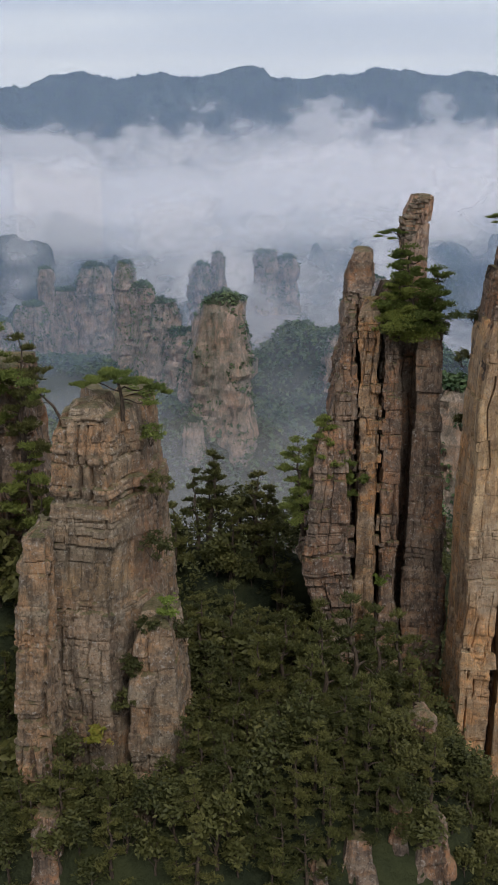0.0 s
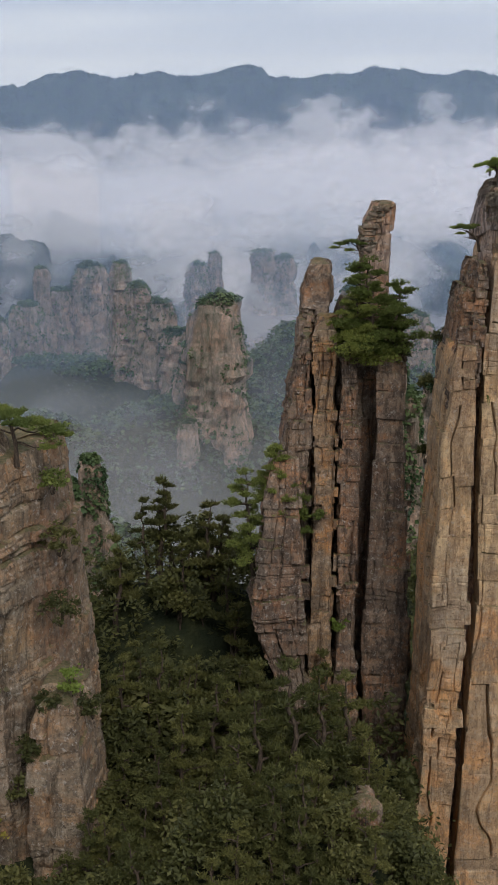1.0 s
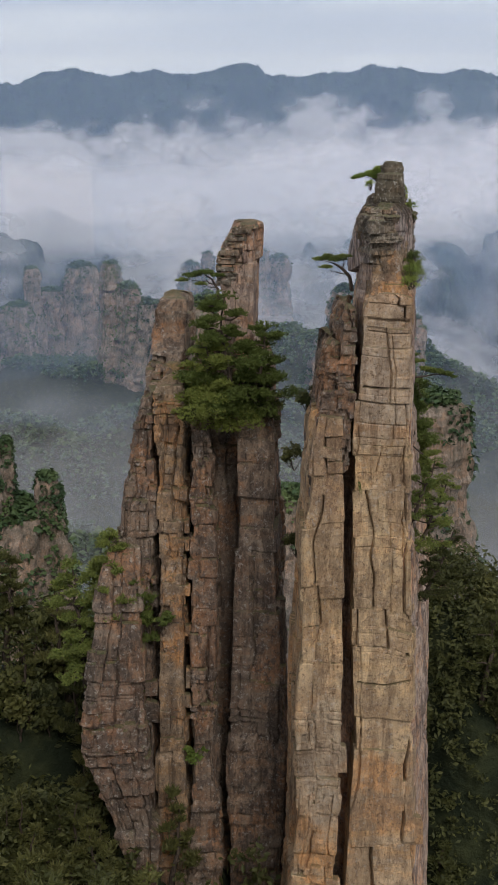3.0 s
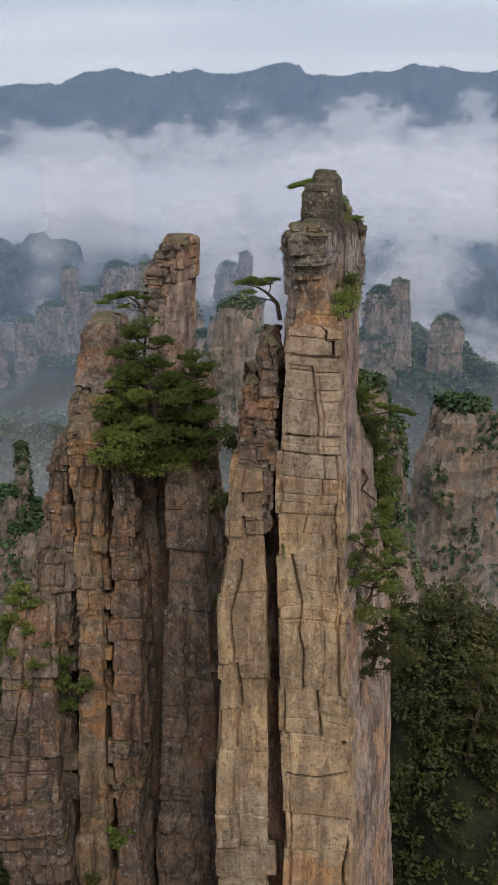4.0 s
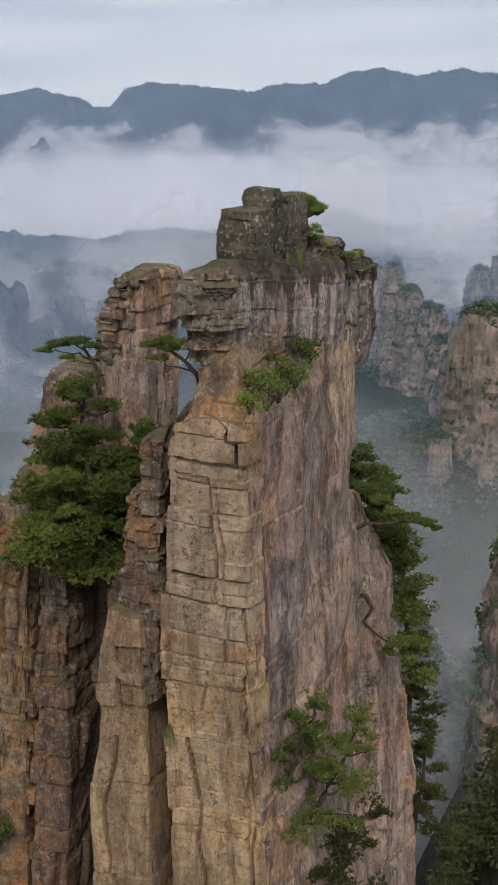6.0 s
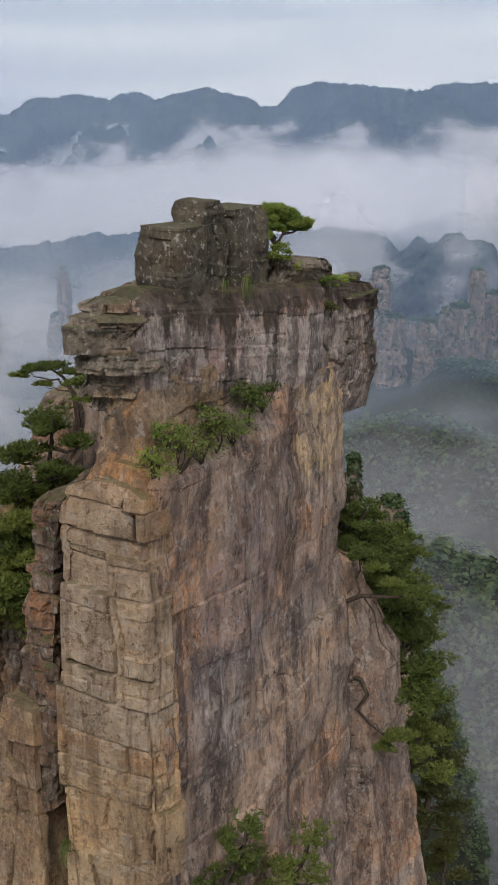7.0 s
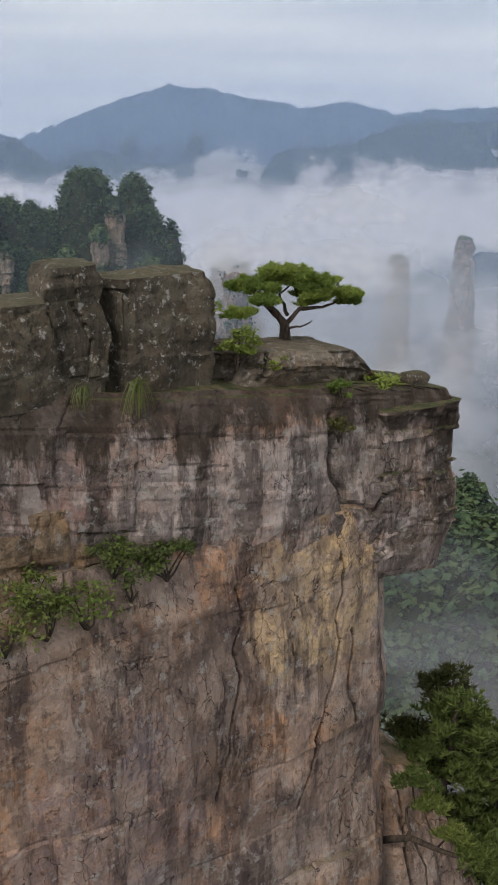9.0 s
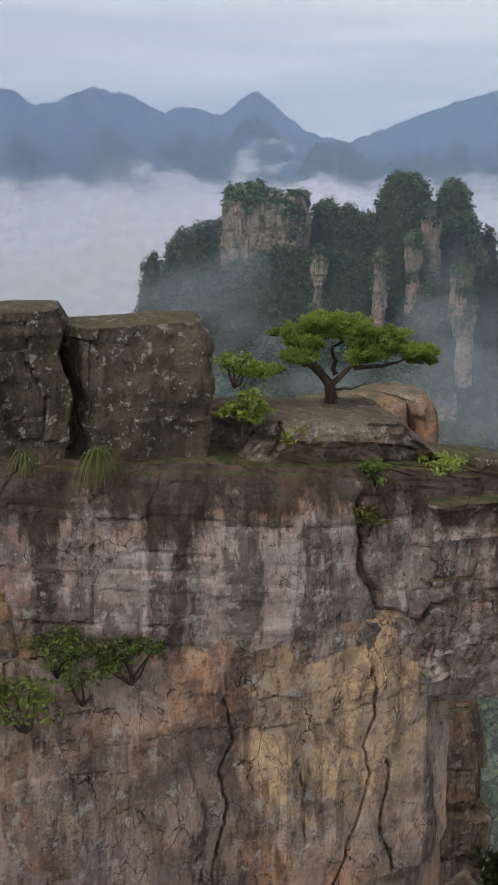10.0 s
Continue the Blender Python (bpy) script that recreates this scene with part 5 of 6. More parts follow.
DIM = [(-52, -9.4), (-47, -8.4), (-44, -7.9), (-41, -7.2), (-38.5, -7.4), (-36, -6.6), (-34, -6.9), (-32, -6.5), (-27, -6.2), (-23, -6.6), (-19, -6.0), (-15.5, -6.1), (-12.5, -5.2), (-9.8, -5.2), (-8.0, -5.9), (-4, -5.3), (-1, -5.5), (2, -5.2), (5, -4.9), (7.5, -5.0), (9.5, -5.6), (12, -5.2), (14, -5.4), (18, -5.6)]


def mountain_range(name, profile, eye, dist, label, seed, lean=1.2, taper=0.35, crag=0.0):
    prof = np.array(profile)
    az = np.arange(prof[0, 0], prof[-1, 0], 0.04)
    el = np.interp(az, prof[:, 0], prof[:, 1]) + 0.06 * fbm(az * 2.2, seed, 0, 3) + 0.05 * fbm(az * 8.5, seed, 3, 3) + 0.06 * np.abs(vnoise(az * 20, seed, 5))
    soft_el = np.interp(az, prof[:, 0], prof[:, 1]) + 0.06 * fbm(az * 2.2, seed, 0, 3)
    el = el + crag * np.clip(vnoise(az * 0.9, seed, 9) * 2.2 - 0.2, 0, 1) * (0.7 + 0.3 * vnoise(az * 3, seed, 11))
    ends = 3.0 * np.exp(-(az - az[0]) / taper) + 3.0 * np.exp(-(az[-1] - az) / taper)
    el, soft_el = el - ends, soft_el - ends
    K = 18
    V = []
    for k in range(-3, K):
        f = k / (K - 1)
        top = 500 + dist * np.tan(np.radians(el + (soft_el - el) * min(1.0, abs(f) * 20)))
        drop = np.abs(f) ** 0.85 * 620
        rr = dist - np.sign(f) * np.abs(f) * 620 * lean
        spur = 220 * fbm(az * 0.7 + seed, k * 0.5, seed, 2) * min(1, abs(f) * 4)
        r = rr + spur
        V.append(np.column_stack([eye[0] + r * np.sin(np.radians(az)), eye[1] + r * np.cos(np.radians(az)), top - drop + 30 * fbm(az * 2.0, k * 0.9, seed, 2) * min(1, abs(f) * 5)]))
    V = np.array(V)
    m, n = V.shape[:2]
    q = np.arange(m * n).reshape(m, n)
    F = np.stack([q[:-1, :-1], q[:-1, 1:], q[1:, 1:], q[1:, :-1]], -1).reshape(-1, 4)
    ob = part(name, mesh_of(name, V.reshape(-1, 3), F, True), M_HILL)
    return tagged(ob, label, "mountain", "mountain ranges", "structure")


mountain_range("mountain_ridge", MAIN, (0, 0), 4250, "long blue-green wooded mountain ridge on the horizon", 1)
mountain_range("mountain_ridge", FRONT, (31, 54), 3950, "low wooded hill before the mountain ridge", 2)
mountain_range("mountain_ridge", LEFT, (40, 75), 3950, "dark wooded mountain ridge above the clouds", 3)
mountain_range("mountain_ridge", LEFTB, (40, 75), 4350, "pale mesa top behind a wooded ridge", 4)
mountain_range("mountain_ridge", BIG, (41, 86), 4450, "broad blue mountain range with a pointed peak", 5)
mountain_range("mountain_ridge", MID, (41, 86), 4000, "small blue hills rising from the clouds", 6, 1.2, 1.0)
mountain_range("mountain_ridge", DIM, (20, 40), 2960, "dim blue wooded hills under the cloud sea", 7, crag=0.2)


# ---- mist and cloud sea ----
def veil(name, radius, z0, z1, mat, label, az0=-95.0, az1=40.0):
    a = np.radians(np.linspace(az0, az1, 80))
    zz = np.linspace(z0, z1, 6)
    A, Z = np.meshgrid(a, zz)
    R = radius * (1 + 0.03 * np.sin(A * 7 + radius))
    V = np.column_stack([(20 + R * np.sin(A)).ravel(), (95 + R * np.cos(A)).ravel(), Z.ravel()])
    q = np.arange(80 * 6).reshape(6, 80)
    F = np.stack([q[:-1, :-1], q[:-1, 1:], q[1:, 1:], q[1:, :-1]], -1).reshape(-1, 4)
    ob = part(name, mesh_of(name, V, F, True), mat)
    ob.visible_shadow = False
    return tagged(ob, label, "mist", "mist layers", "stuff")


#         radius top slope soft dense grain swing holes
NEAR_MIST = ((270, 410, 0.0, 130, 0.09, 0.016, 80, 0.7), (390, 385, 0.0, 150, 0.24, 0.012, 90, 0.8), (640, 345, 0.0, 180, 0.26, 0.009, 130, 0.9), (820, 400, 0.12, 200, 0.10, 0.010, 170, 1.0),
             (1090, 260, 0.1, 220, 0.13, 0.008, 220, 1.0), (1420, 255, 0.20, 190, 0.24, 0.0065, 260, 1.0), (1800, 255, 0.22, 180, 0.32, 0.0055, 300, 1.0))
FAR_MIST = ((2130, 350, 0.22, 200, 0.38, 0.005, 340, 1.0), (2420, 400, 0.2, 220, 0.55, 0.0045, 340, 1.0), (2700, 425, 0.2, 200, 0.6, 0.004, 320, 1.0),
            (3060, 370, 0.05, 110, 0.92, 0.004, 180, 0.25), (3260, 410, 0.055, 100, 0.88, 0.0045, 220, 0.25), (3460, 455, 0.06, 110, 0.85, 0.005, 300, 0.3), (3660, 490, 0.06, 130, 0.85, 0.0055, 440, 0.4), (3840, 480, 0.06, 150, 0.7, 0.0065, 480, 0.5))
for r, top, slope, soft, dense, grain, swing, holes in NEAR_MIST + FAR_MIST:
    veil("mist_layer", r, -100 if r > 700 else 150, top + 330, mist_material("mist", top, slope, soft, dense, grain, swing, holes=holes, detail=5 if r < 3000 else 3, tint=(0.86, 0.87, 0.95) if r < 2000 else (0.97, 0.925, 0.92)), "thin white mist drifting between the pillars" if r < 2600 else "bright white sea of cloud below the mountains")
# aerial haze, put into the blue tint of thin see-through sheets
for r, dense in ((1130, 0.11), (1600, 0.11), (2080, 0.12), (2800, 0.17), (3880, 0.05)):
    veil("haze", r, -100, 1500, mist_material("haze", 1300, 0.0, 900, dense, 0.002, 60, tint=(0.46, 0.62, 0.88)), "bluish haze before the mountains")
veil("mist_layer", 2870, 60, 700, mist_material("cloud_sea", 430, 0.03, 110, 0.93, 0.0045, 130, low=95.0, holes=0.15, detail=4), "bright white sea of cloud below the mountains")
# denser banks to the west, behind and before the wooded hill, and two haze sheets
for r, top, soft, dense, grain, swing, holes, fade, tint in (
        (700, 475, 170, 0.22, 0.011, 190, 1.0, (-250, -480), (0.80, 0.86, 0.95)), (1240, 430, 130, 0.86, 0.008, 160, 0.5, (-560, -820), (0.97, 0.925, 0.92)), (1700, 300, 90, 0.8, 0.006, 180, 0.5, (-1150, -1450), (0.97, 0.925, 0.92)),
        # these two are even haze: distance blue put into the sheet colour
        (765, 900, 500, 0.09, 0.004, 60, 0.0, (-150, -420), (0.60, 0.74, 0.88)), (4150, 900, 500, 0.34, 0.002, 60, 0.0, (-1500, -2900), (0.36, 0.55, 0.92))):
    veil("mist_layer", r, 0, top + 330, mist_material("west_mist_haze", top, 0.0, soft, dense, grain, swing, holes=holes, fade=fade, tint=tint), "pale mist and bluish haze west of the spires")


# ---- woods on the far slopes ----
def blocked(x, y):
    """True where a near rock stands."""
    for x0, x1, y0, y1 in ((-14.5, -4.5, 62.5, 77), (5.5, 20, 96, 111), (18.4, 29, 88, 104), (-27, -15, 75, 87), (5.2, 12.8, 51, 57.5)):
        if x0 < x < x1 and y0 < y < y1:
            return True
    return False


def far_woods():
    rs = np.random.RandomState(301)
    pts, size = [], []
    V, F = [], []
    for r0, r1, count, s, floor, per, leaf in ((170, 420, 4200, 5.0, 250, 30, 0.42), (420, 1000, 11000, 9.5, 120, 12, 0.9), (1000, 2000, 9000, 11.0, 105, 6, 1.0)):
        a = np.radians(rs.uniform(-58, 24, count * 6))
        r = np.sqrt(rs.uniform(r0 ** 2, r1 ** 2, count * 6))
        x, y = 25 + r * np.sin(a), 90 + r * np.cos(a)
        z = ground_height(x, y)
        ok = np.flatnonzero(z > floor)[:count]
        v, f = clumps(np.column_stack([x[ok], y[ok], z[ok] - 0.3]), s * rs.uniform(0.6, 1.25, len(ok)), rs, per, leaf)
        F.append(f + sum(len(q) for q in V)); V.append(v)
    V, F = np.concatenate(V), np.concatenate(F)
    ob = part("far_woods", mesh_of("far_woods", V, F), M_WOODS)
    return tagged(ob, "dense dark green woods on the slopes below the spires", "woods", kind="stuff")


def near_woods():
    """The closed canopy behind and below the near spires: crowns of many small sprays."""
    rs = np.random.RandomState(302)
    cen, size = [], []
    spots = []
    for x0, x1, y0, y1, count in ((-30, 26, 80, 130, 640), (-19, 17, 46, 52, 170), (24, 54, 106, 150, 620), (24, 70, 108, 200, 560), (-40, 24, 126, 190, 260), (15, 70, 190, 290, 260)):
        x, y = rs.uniform(x0, x1, count), rs.uniform(y0, y1, count)
        spots.append(np.column_stack([x, y]))
    spots = np.concatenate(spots)
    spots = np.array([p for p in spots if not blocked(*p)])
    z = ground_height(spots[:, 0], spots[:, 1])
    for (x, y), g in zip(spots, z):
        h, w = rs.uniform(3.5, 7.0), rs.uniform(1.4, 2.4)
        for k in range(6):
            a = rs.uniform(0, 6.28); q = w * rs.uniform(0.1, 0.8)
            c = np.array([x + math.cos(a) * q, y + math.sin(a) * q, g + h * rs.uniform(0.35, 1.0)])
            cen.append(in_ball(rs, 20, c, w * rs.uniform(0.35, 0.6), 0.6)); size.append(np.full(20, 0.27 if y < 150 else 0.42))
    cen, size = np.concatenate(cen), np.concatenate(size)[:, None]
    V, F = leaf_quads(cen, size, rs)
    ob = part("near_woods", mesh_of("near_woods", V, F), M_LEAF)
    return tagged(ob, "closed dark green canopy filling the hollow between spires", "woods", kind="stuff")


far_woods()
near_woods()

# ---- forest trees of the saddle: a few kinds, then copies ----
def kinds_of(name, label, group, leaf, made, x):
    out = []
    for k, parts_made in enumerate(made):
        y = -300 + 12 * k
        out.append(tree(name, parts_made, leaf, label, group=group, at=(x, y, float(ground_height(x, y)))))
    return out


PINES = kinds_of("pine_tree", "dark green mountain pine on the wooded saddle", "saddle pines", M_SADDLE,
                 [pine_parts(400 + k, h, s, t, bare, 0.36, 0.6, (0.3, -0.2), 0.3, 5, 1.15) for k, (h, s, t, bare) in enumerate(((9.0, 2.3, 11, 0.3), (8.0, 2.6, 10, 0.35), (7.0, 2.6, 9, 0.25)))], -200)
TALL = kinds_of("pine_tree", "tall thin pine with a bare trunk on the saddle", "saddle pines", M_LEAF,
                [pine_parts(410 + k, h, s, t, 0.5, 0.55, 0.55, (0.3, 0.2), 0.25, 5, 1.1) for k, (h, s, t) in enumerate(((10.5, 1.9, 8), (9.0, 2.1, 7)))], -210)
BROAD = kinds_of("broadleaf_tree", "dense dark green broadleaf tree on the wooded saddle", "saddle broadleaf trees", M_LEAF,
                 [broad_parts(420 + k, h, s, n, 0.23, 12) for k, (h, s, n) in enumerate(((6.0, 2.4, 1100), (4.5, 2.2, 900), (3.2, 1.9, 700)))], -220)
BUSHY = kinds_of("broadleaf_tree", "dark green tree in the woods behind the spires", "saddle broadleaf trees", M_LEAF,
                 [broad_parts(430 + k, h, s, n, 0.42, 10) for k, (h, s, n) in enumerate(((6.5, 2.7, 520), (5.0, 2.5, 460)))], -230)


def plant(kinds, x, y, scale, rs, sink=0.2):
    src = kinds[rs.randint(len(kinds))]
    z = float(ground_height(x, y)) - sink
    m = Matrix.Translation((x, y, z)) @ Matrix.Rotation(rs.uniform(0, 6.28), 4, "Z") @ Matrix.Rotation(rs.normal(0, 0.05), 4, "X") @ Matrix.Diagonal((scale * rs.uniform(0.9, 1.15), scale * rs.uniform(0.9, 1.15), scale, 1))
    return copy_thing(src, m)


rs = np.random.RandomState(5)
for x0, x1, y0, y1, count, gap, near in ((-19, 17, 51.5, 80, 390, 1.15, True), (-16, 24, 82, 122, 70, 2.0, False), (-26, -14, 62, 92, 40, 1.8, False), (-16, 9, 76, 100, 120, 1.4, False)):
    taken = []
    for tries in range(9000):
        x, y = rs.uniform(x0, x1), rs.uniform(y0, y1)
        if blocked(x, y) or any((x - a) ** 2 + (y - b) ** 2 < gap ** 2 for a, b in taken):
            continue
        taken.append((x, y))
        if len(taken) >= count:
            break
    for x, y in taken:
        pine = rs.rand() < 0.5
        if near:
            plant(PINES if pine else BROAD, x, y, rs.uniform(0.4, 0.66) * (1.0 if pine else 1.25), rs)
        else:
            plant(TALL if pine else BUSHY, x, y, rs.uniform(0.55, 0.9), rs)
for x, y, s in ((-4.4, 115.8, 1.0), (-5.6, 114.6, 0.85), (-3.2, 116.4, 0.9), (1.2, 112.7, 1.0), (0.4, 113.6, 0.8), (2.1, 114.0, 0.75), (-8.5, 110, 1.0), (7.6, 72, 1.2), (5.4, 70, 1.0), (9.6, 74, 1.0), (2.5, 73, 0.9), (0.6, 70, 0.8), (4.0, 66, 0.8), (11.6, 76.5, 1.05), (3.2, 108, 0.9), (-1.5, 110, 0.7), (6.0, 62, 0.75), (12.5, 66, 0.7)):
    src = TALL[0] if y > 100 else PINES[0]
    copy_thing(src, Matrix.Translation((x, y, float(ground_height(x, y)) - 0.2)) @ Matrix.Rotation(x * 3, 4, "Z") @ Matrix.Diagonal((s, s, s, 1)))

for k in range(14):
    plant(BROAD, rs.uniform(5, 13), rs.uniform(51.5, 57), rs.uniform(0.28, 0.42), rs)
for k in range(42):
    x, y = rs.uniform(27, 50), rs.uniform(113, 146)
    plant(PINES if k % 3 == 0 else BROAD, x, y, rs.uniform(0.7, 1.1), rs)


# ---- single trees and shrubs on the rocks ----
def limb_pine(name, base, limbs, label, seed, tuft=0.13, leaf=None, count=1.0, flat=0.3, category="tree", per=7):
    """A crooked pine: limbs are (points, first radius), pads of needles are (centre, radius)."""
    r = np.random.RandomState(seed)
    ob = thing(name, label, category, at=base)
    trunk, branches, pads = limbs
    V, F = tubes([[(np.array(p), q) for p, q in trunk]], 8)
    t = part("trunk", mesh_of("trunk", V, F, True), M_BARK, ob)
    made = []
    for a, b, q in branches:
        V, F = tubes([crooked(a, b, q, q * 0.35, r, 0.14, 7)], 6)
        made.append((np.array(b, float), part("limb", mesh_of("limb", V, F, True), M_BARK, ob)))
    for c, rad in pads:
        n = int(count * 130 * (rad / 0.5) ** 1.6 * (0.13 / tuft) ** 1.4) + 12
        V, F = needle_fans(in_pad(r, n, c, rad, flat), tuft, r, per)
        owner = min(made, key=lambda e: float(np.linalg.norm(e[0] - np.array(c))))[1] if made else t
        part("foliage", mesh_of("foliage", V, F), leaf or M_PINE, owner)
    return ob


def ragged(pads, seed, more=2):
    """Breaks large pads into smaller, uneven ones."""
    r = np.random.RandomState(seed)
    out = []
    for c, rad in pads:
        out.append((c, rad * 0.62))
        for k in range(more):
            a = r.uniform(0, 6.28)
            out.append(((c[0] + math.cos(a) * rad * 0.65, c[1] + math.sin(a) * rad * 0.65, c[2] + r.uniform(-0.25, 0.2) * rad), rad * r.uniform(0.35, 0.55)))
    return out


# the pine on the slab
limb_pine("pine_tree", (24.1, 99.1, 494.5), (
    [((0, 0, -0.25), 0.15), ((0.0, 0.02, 0.15), 0.12), ((0.05, -0.05, 0.4), 0.10), ((-0.05, -0.2, 0.62), 0.085), ((-0.15, -0.42, 0.85), 0.06), ((-0.2, -0.6, 1.1), 0.035)],
    [((0.05, -0.02, 0.42), (0.15, 0.75, 0.95), 0.06), ((0.1, 0.4, 0.66), (0.25, 1.35, 0.78), 0.045), ((0.0, 0.1, 0.55), (-0.6, 0.7, 1.05), 0.045), ((-0.05, -0.3, 0.7), (0.35, -0.9, 0.92), 0.04), ((-0.15, -0.42, 0.85), (-0.9, -0.3, 1.1), 0.04), ((0.04, 0.0, 0.3), (0.2, 0.62, 0.42), 0.03), ((-0.1, -0.3, 0.75), (-1.1, 0.3, 1.0), 0.04)],
    ragged([((-0.2, -0.55, 1.2), 0.5), ((0.15, 0.75, 1.05), 0.5), ((0.3, 1.4, 0.9), 0.48), ((-0.55, 0.6, 1.15), 0.5), ((0.35, -0.85, 0.98), 0.42), ((-0.9, -0.3, 1.15), 0.5), ((0.0, 0.2, 1.25), 0.55), ((0.1, 1.15, 1.1), 0.45), ((-1.2, 0.3, 1.05), 0.45), ((0.25, 1.7, 0.7), 0.3), ((0.3, -1.25, 0.8), 0.3), ((-0.3, 0.95, 0.95), 0.45), ((0.45, 0.4, 1.0), 0.38), ((-1.5, 0.0, 0.95), 0.3), ((0.0, 0.5, 1.4), 0.5), ((-0.3, -0.1, 1.45), 0.5), ((0.2, 1.0, 1.2), 0.5), ((0.25, -1.5, 0.75), 0.35), ((0.3, 1.85, 0.85), 0.35), ((0.2, -0.6, 0.95), 0.45), ((0.3, 0.6, 0.85), 0.4)], 9, 3)),
    "small spreading green pine with a crooked dark trunk", 501, tuft=0.085, leaf=M_BRIGHT, count=1.5, flat=0.75)
# flat pine on the squat spire
limb_pine("pine_tree", (-8.0, 67.8, 481.6), (
    [((0, 0, -0.6), 0.16), ((0.0, 0, 0.7), 0.12), ((-0.15, 0, 1.5), 0.1), ((-0.3, 0, 2.2), 0.06)],
    [((-0.1, 0, 1.3), (-2.3, -0.4, 2.0), 0.06), ((-0.1, 0, 1.4), (2.4, -0.3, 1.5), 0.06), ((-0.2, 0, 1.8), (0.6, -1.4, 2.2), 0.05), ((0, 0, 0.8), (1.8, -0.3, 0.5), 0.05), ((-0.2, 0, 1.8), (-0.9, 1.2, 2.3), 0.05)],
    [((-0.3, 0, 2.35), 1.1), ((-1.5, -0.3, 2.1), 1.0), ((-2.5, -0.4, 1.8), 0.7), ((1.1, -0.2, 1.95), 1.0), ((2.2, -0.3, 1.6), 0.8), ((0.5, -1.2, 2.2), 0.8), ((2.9, -0.3, 1.3), 0.4), ((1.7, -0.3, 0.55), 0.5), ((-0.9, 1.1, 2.3), 0.8)]),
    "flat-crowned pine on a squat rock top", 502, tuft=0.2, count=1.6, flat=0.2)
limb_pine("pine_tree", (-12.0, 68.6, 481.2), (
    [((0, 0, -0.5), 0.12), ((-0.5, 0, 0.5), 0.09), ((-1.2, 0, 1.2), 0.06), ((-2.2, 0, 1.9), 0.03)],
    [((-0.5, 0, 0.5), (-1.8, 0.3, 0.9), 0.04)], [((-2.2, 0, 2.0), 0.8), ((-1.7, 0.3, 1.0), 0.6), ((-1.2, -0.2, 1.5), 0.6)]),
    "leaning thin pine at the edge of a rock", 503, tuft=0.2, count=0.8)
# pine reaching out from the shoulder of the tall spire
limb_pine("pine_tree", (22.0, 93.6, 489.9), (
    [((0, 0, -0.4), 0.12), ((-0.15, 0, 0.4), 0.10), ((-0.6, 0, 0.9), 0.07), ((-1.1, 0, 1.2), 0.04)],
    [((-0.15, 0, 0.4), (-1.3, -0.2, 0.8), 0.05), ((-0.6, 0, 0.9), (-0.4, 0.2, 1.5), 0.04), ((-0.4, 0, 0.7), (-1.9, 0.2, 1.3), 0.05)],
    [((-1.0, 0, 1.35), 0.6), ((-1.5, -0.1, 0.95), 0.4), ((-0.5, 0.2, 1.5), 0.5), ((-1.9, 0.2, 1.35), 0.45), ((-1.4, 0.3, 1.5), 0.5)]),
    "dark crooked pine leaning out from a rock shoulder", 504, tuft=0.13, count=1.3)
# pine on the cleft spire's spur
limb_pine("pine_tree", (14.2, 103.0, 487.4), (
    [((0, 0, -0.6), 0.12), ((-0.1, -0.1, 0.7), 0.10), ((-0.5, -0.2, 1.4), 0.06), ((-1.0, -0.3, 1.7), 0.03)],
    [((-0.3, -0.1, 1.0), (-2.0, -0.3, 1.5), 0.05), ((-0.1, -0.1, 0.7), (-1.1, -0.5, 1.0), 0.04)],
    [((-0.9, -0.3, 1.8), 0.7), ((-1.8, -0.3, 1.6), 0.65), ((-2.4, -0.3, 1.3), 0.45), ((-0.2, -0.2, 1.6), 0.5), ((-1.2, -0.5, 1.1), 0.4)]),
    "small pine leaning out beside a rock spire", 505, tuft=0.16, count=1.3)


def big_pine(base, h, spread, tiers, seed, label, leaf, tuft=0.2, lean=(0, 0), bare=0.12, thick=1.0):
    return tree("pine_tree", pine_parts(seed, h, spread, tiers, bare, tuft, thick, lean, 0.55, 6, 1.2 if thick > 0.8 else 0.95), leaf, label, at=base)


big_pine((15.0, 100.2, 480.0), 8.0, 3.0, 24, 511, "bushy green pine filling the cleft of a spire", M_BUSH, 0.22, (-0.4, 0.4))
big_pine((13.6, 99.6, 479.6), 5.6, 2.7, 18, 512, "bushy green pine hanging in a rock cleft", M_BUSH, 0.22, (-0.2, 0))
big_pine((16.4, 100.6, 481.0), 5.0, 2.4, 16, 513, "bushy green pine beside a rock cleft", M_BUSH, 0.22, (0.8, 0.4))
big_pine((16.9, 101.5, 480.6), 3.4, 1.2, 10, 514, "dark green pine against brown rock", M_LEAF, 0.2)
big_pine((7.0, 98.8, 466.5), 6.0, 2.3, 16, 515, "dark pine at the foot of a spire", M_PINE, 0.26)
big_pine((5.2, 98.4, 461.5), 9.0, 2.4, 18, 516, "dark pine leaning from a rock buttress", M_PINE, 0.26, (-0.8, 0))
big_pine((8.6, 98.0, 465.0), 4.5, 1.6, 12, 517, "small pine in a rock crevice", M_PINE, 0.24)
for k, (x, y, z, h) in enumerate(((-16.2, 76.5, 476, 8.5), (-18.5, 76.0, 478, 8), (-21, 77, 476, 10), (-15.6, 75.0, 470, 7), (-17.5, 74.6, 466, 8), (-14.8, 75.2, 463, 7), (-20, 74.2, 468, 8), (-23, 75, 470, 9))):
    big_pine((x, y, z), h, 2.3, 14, 520 + k, "dark pine clinging to a crag", M_PINE if k % 2 else M_LEAF, 0.28)


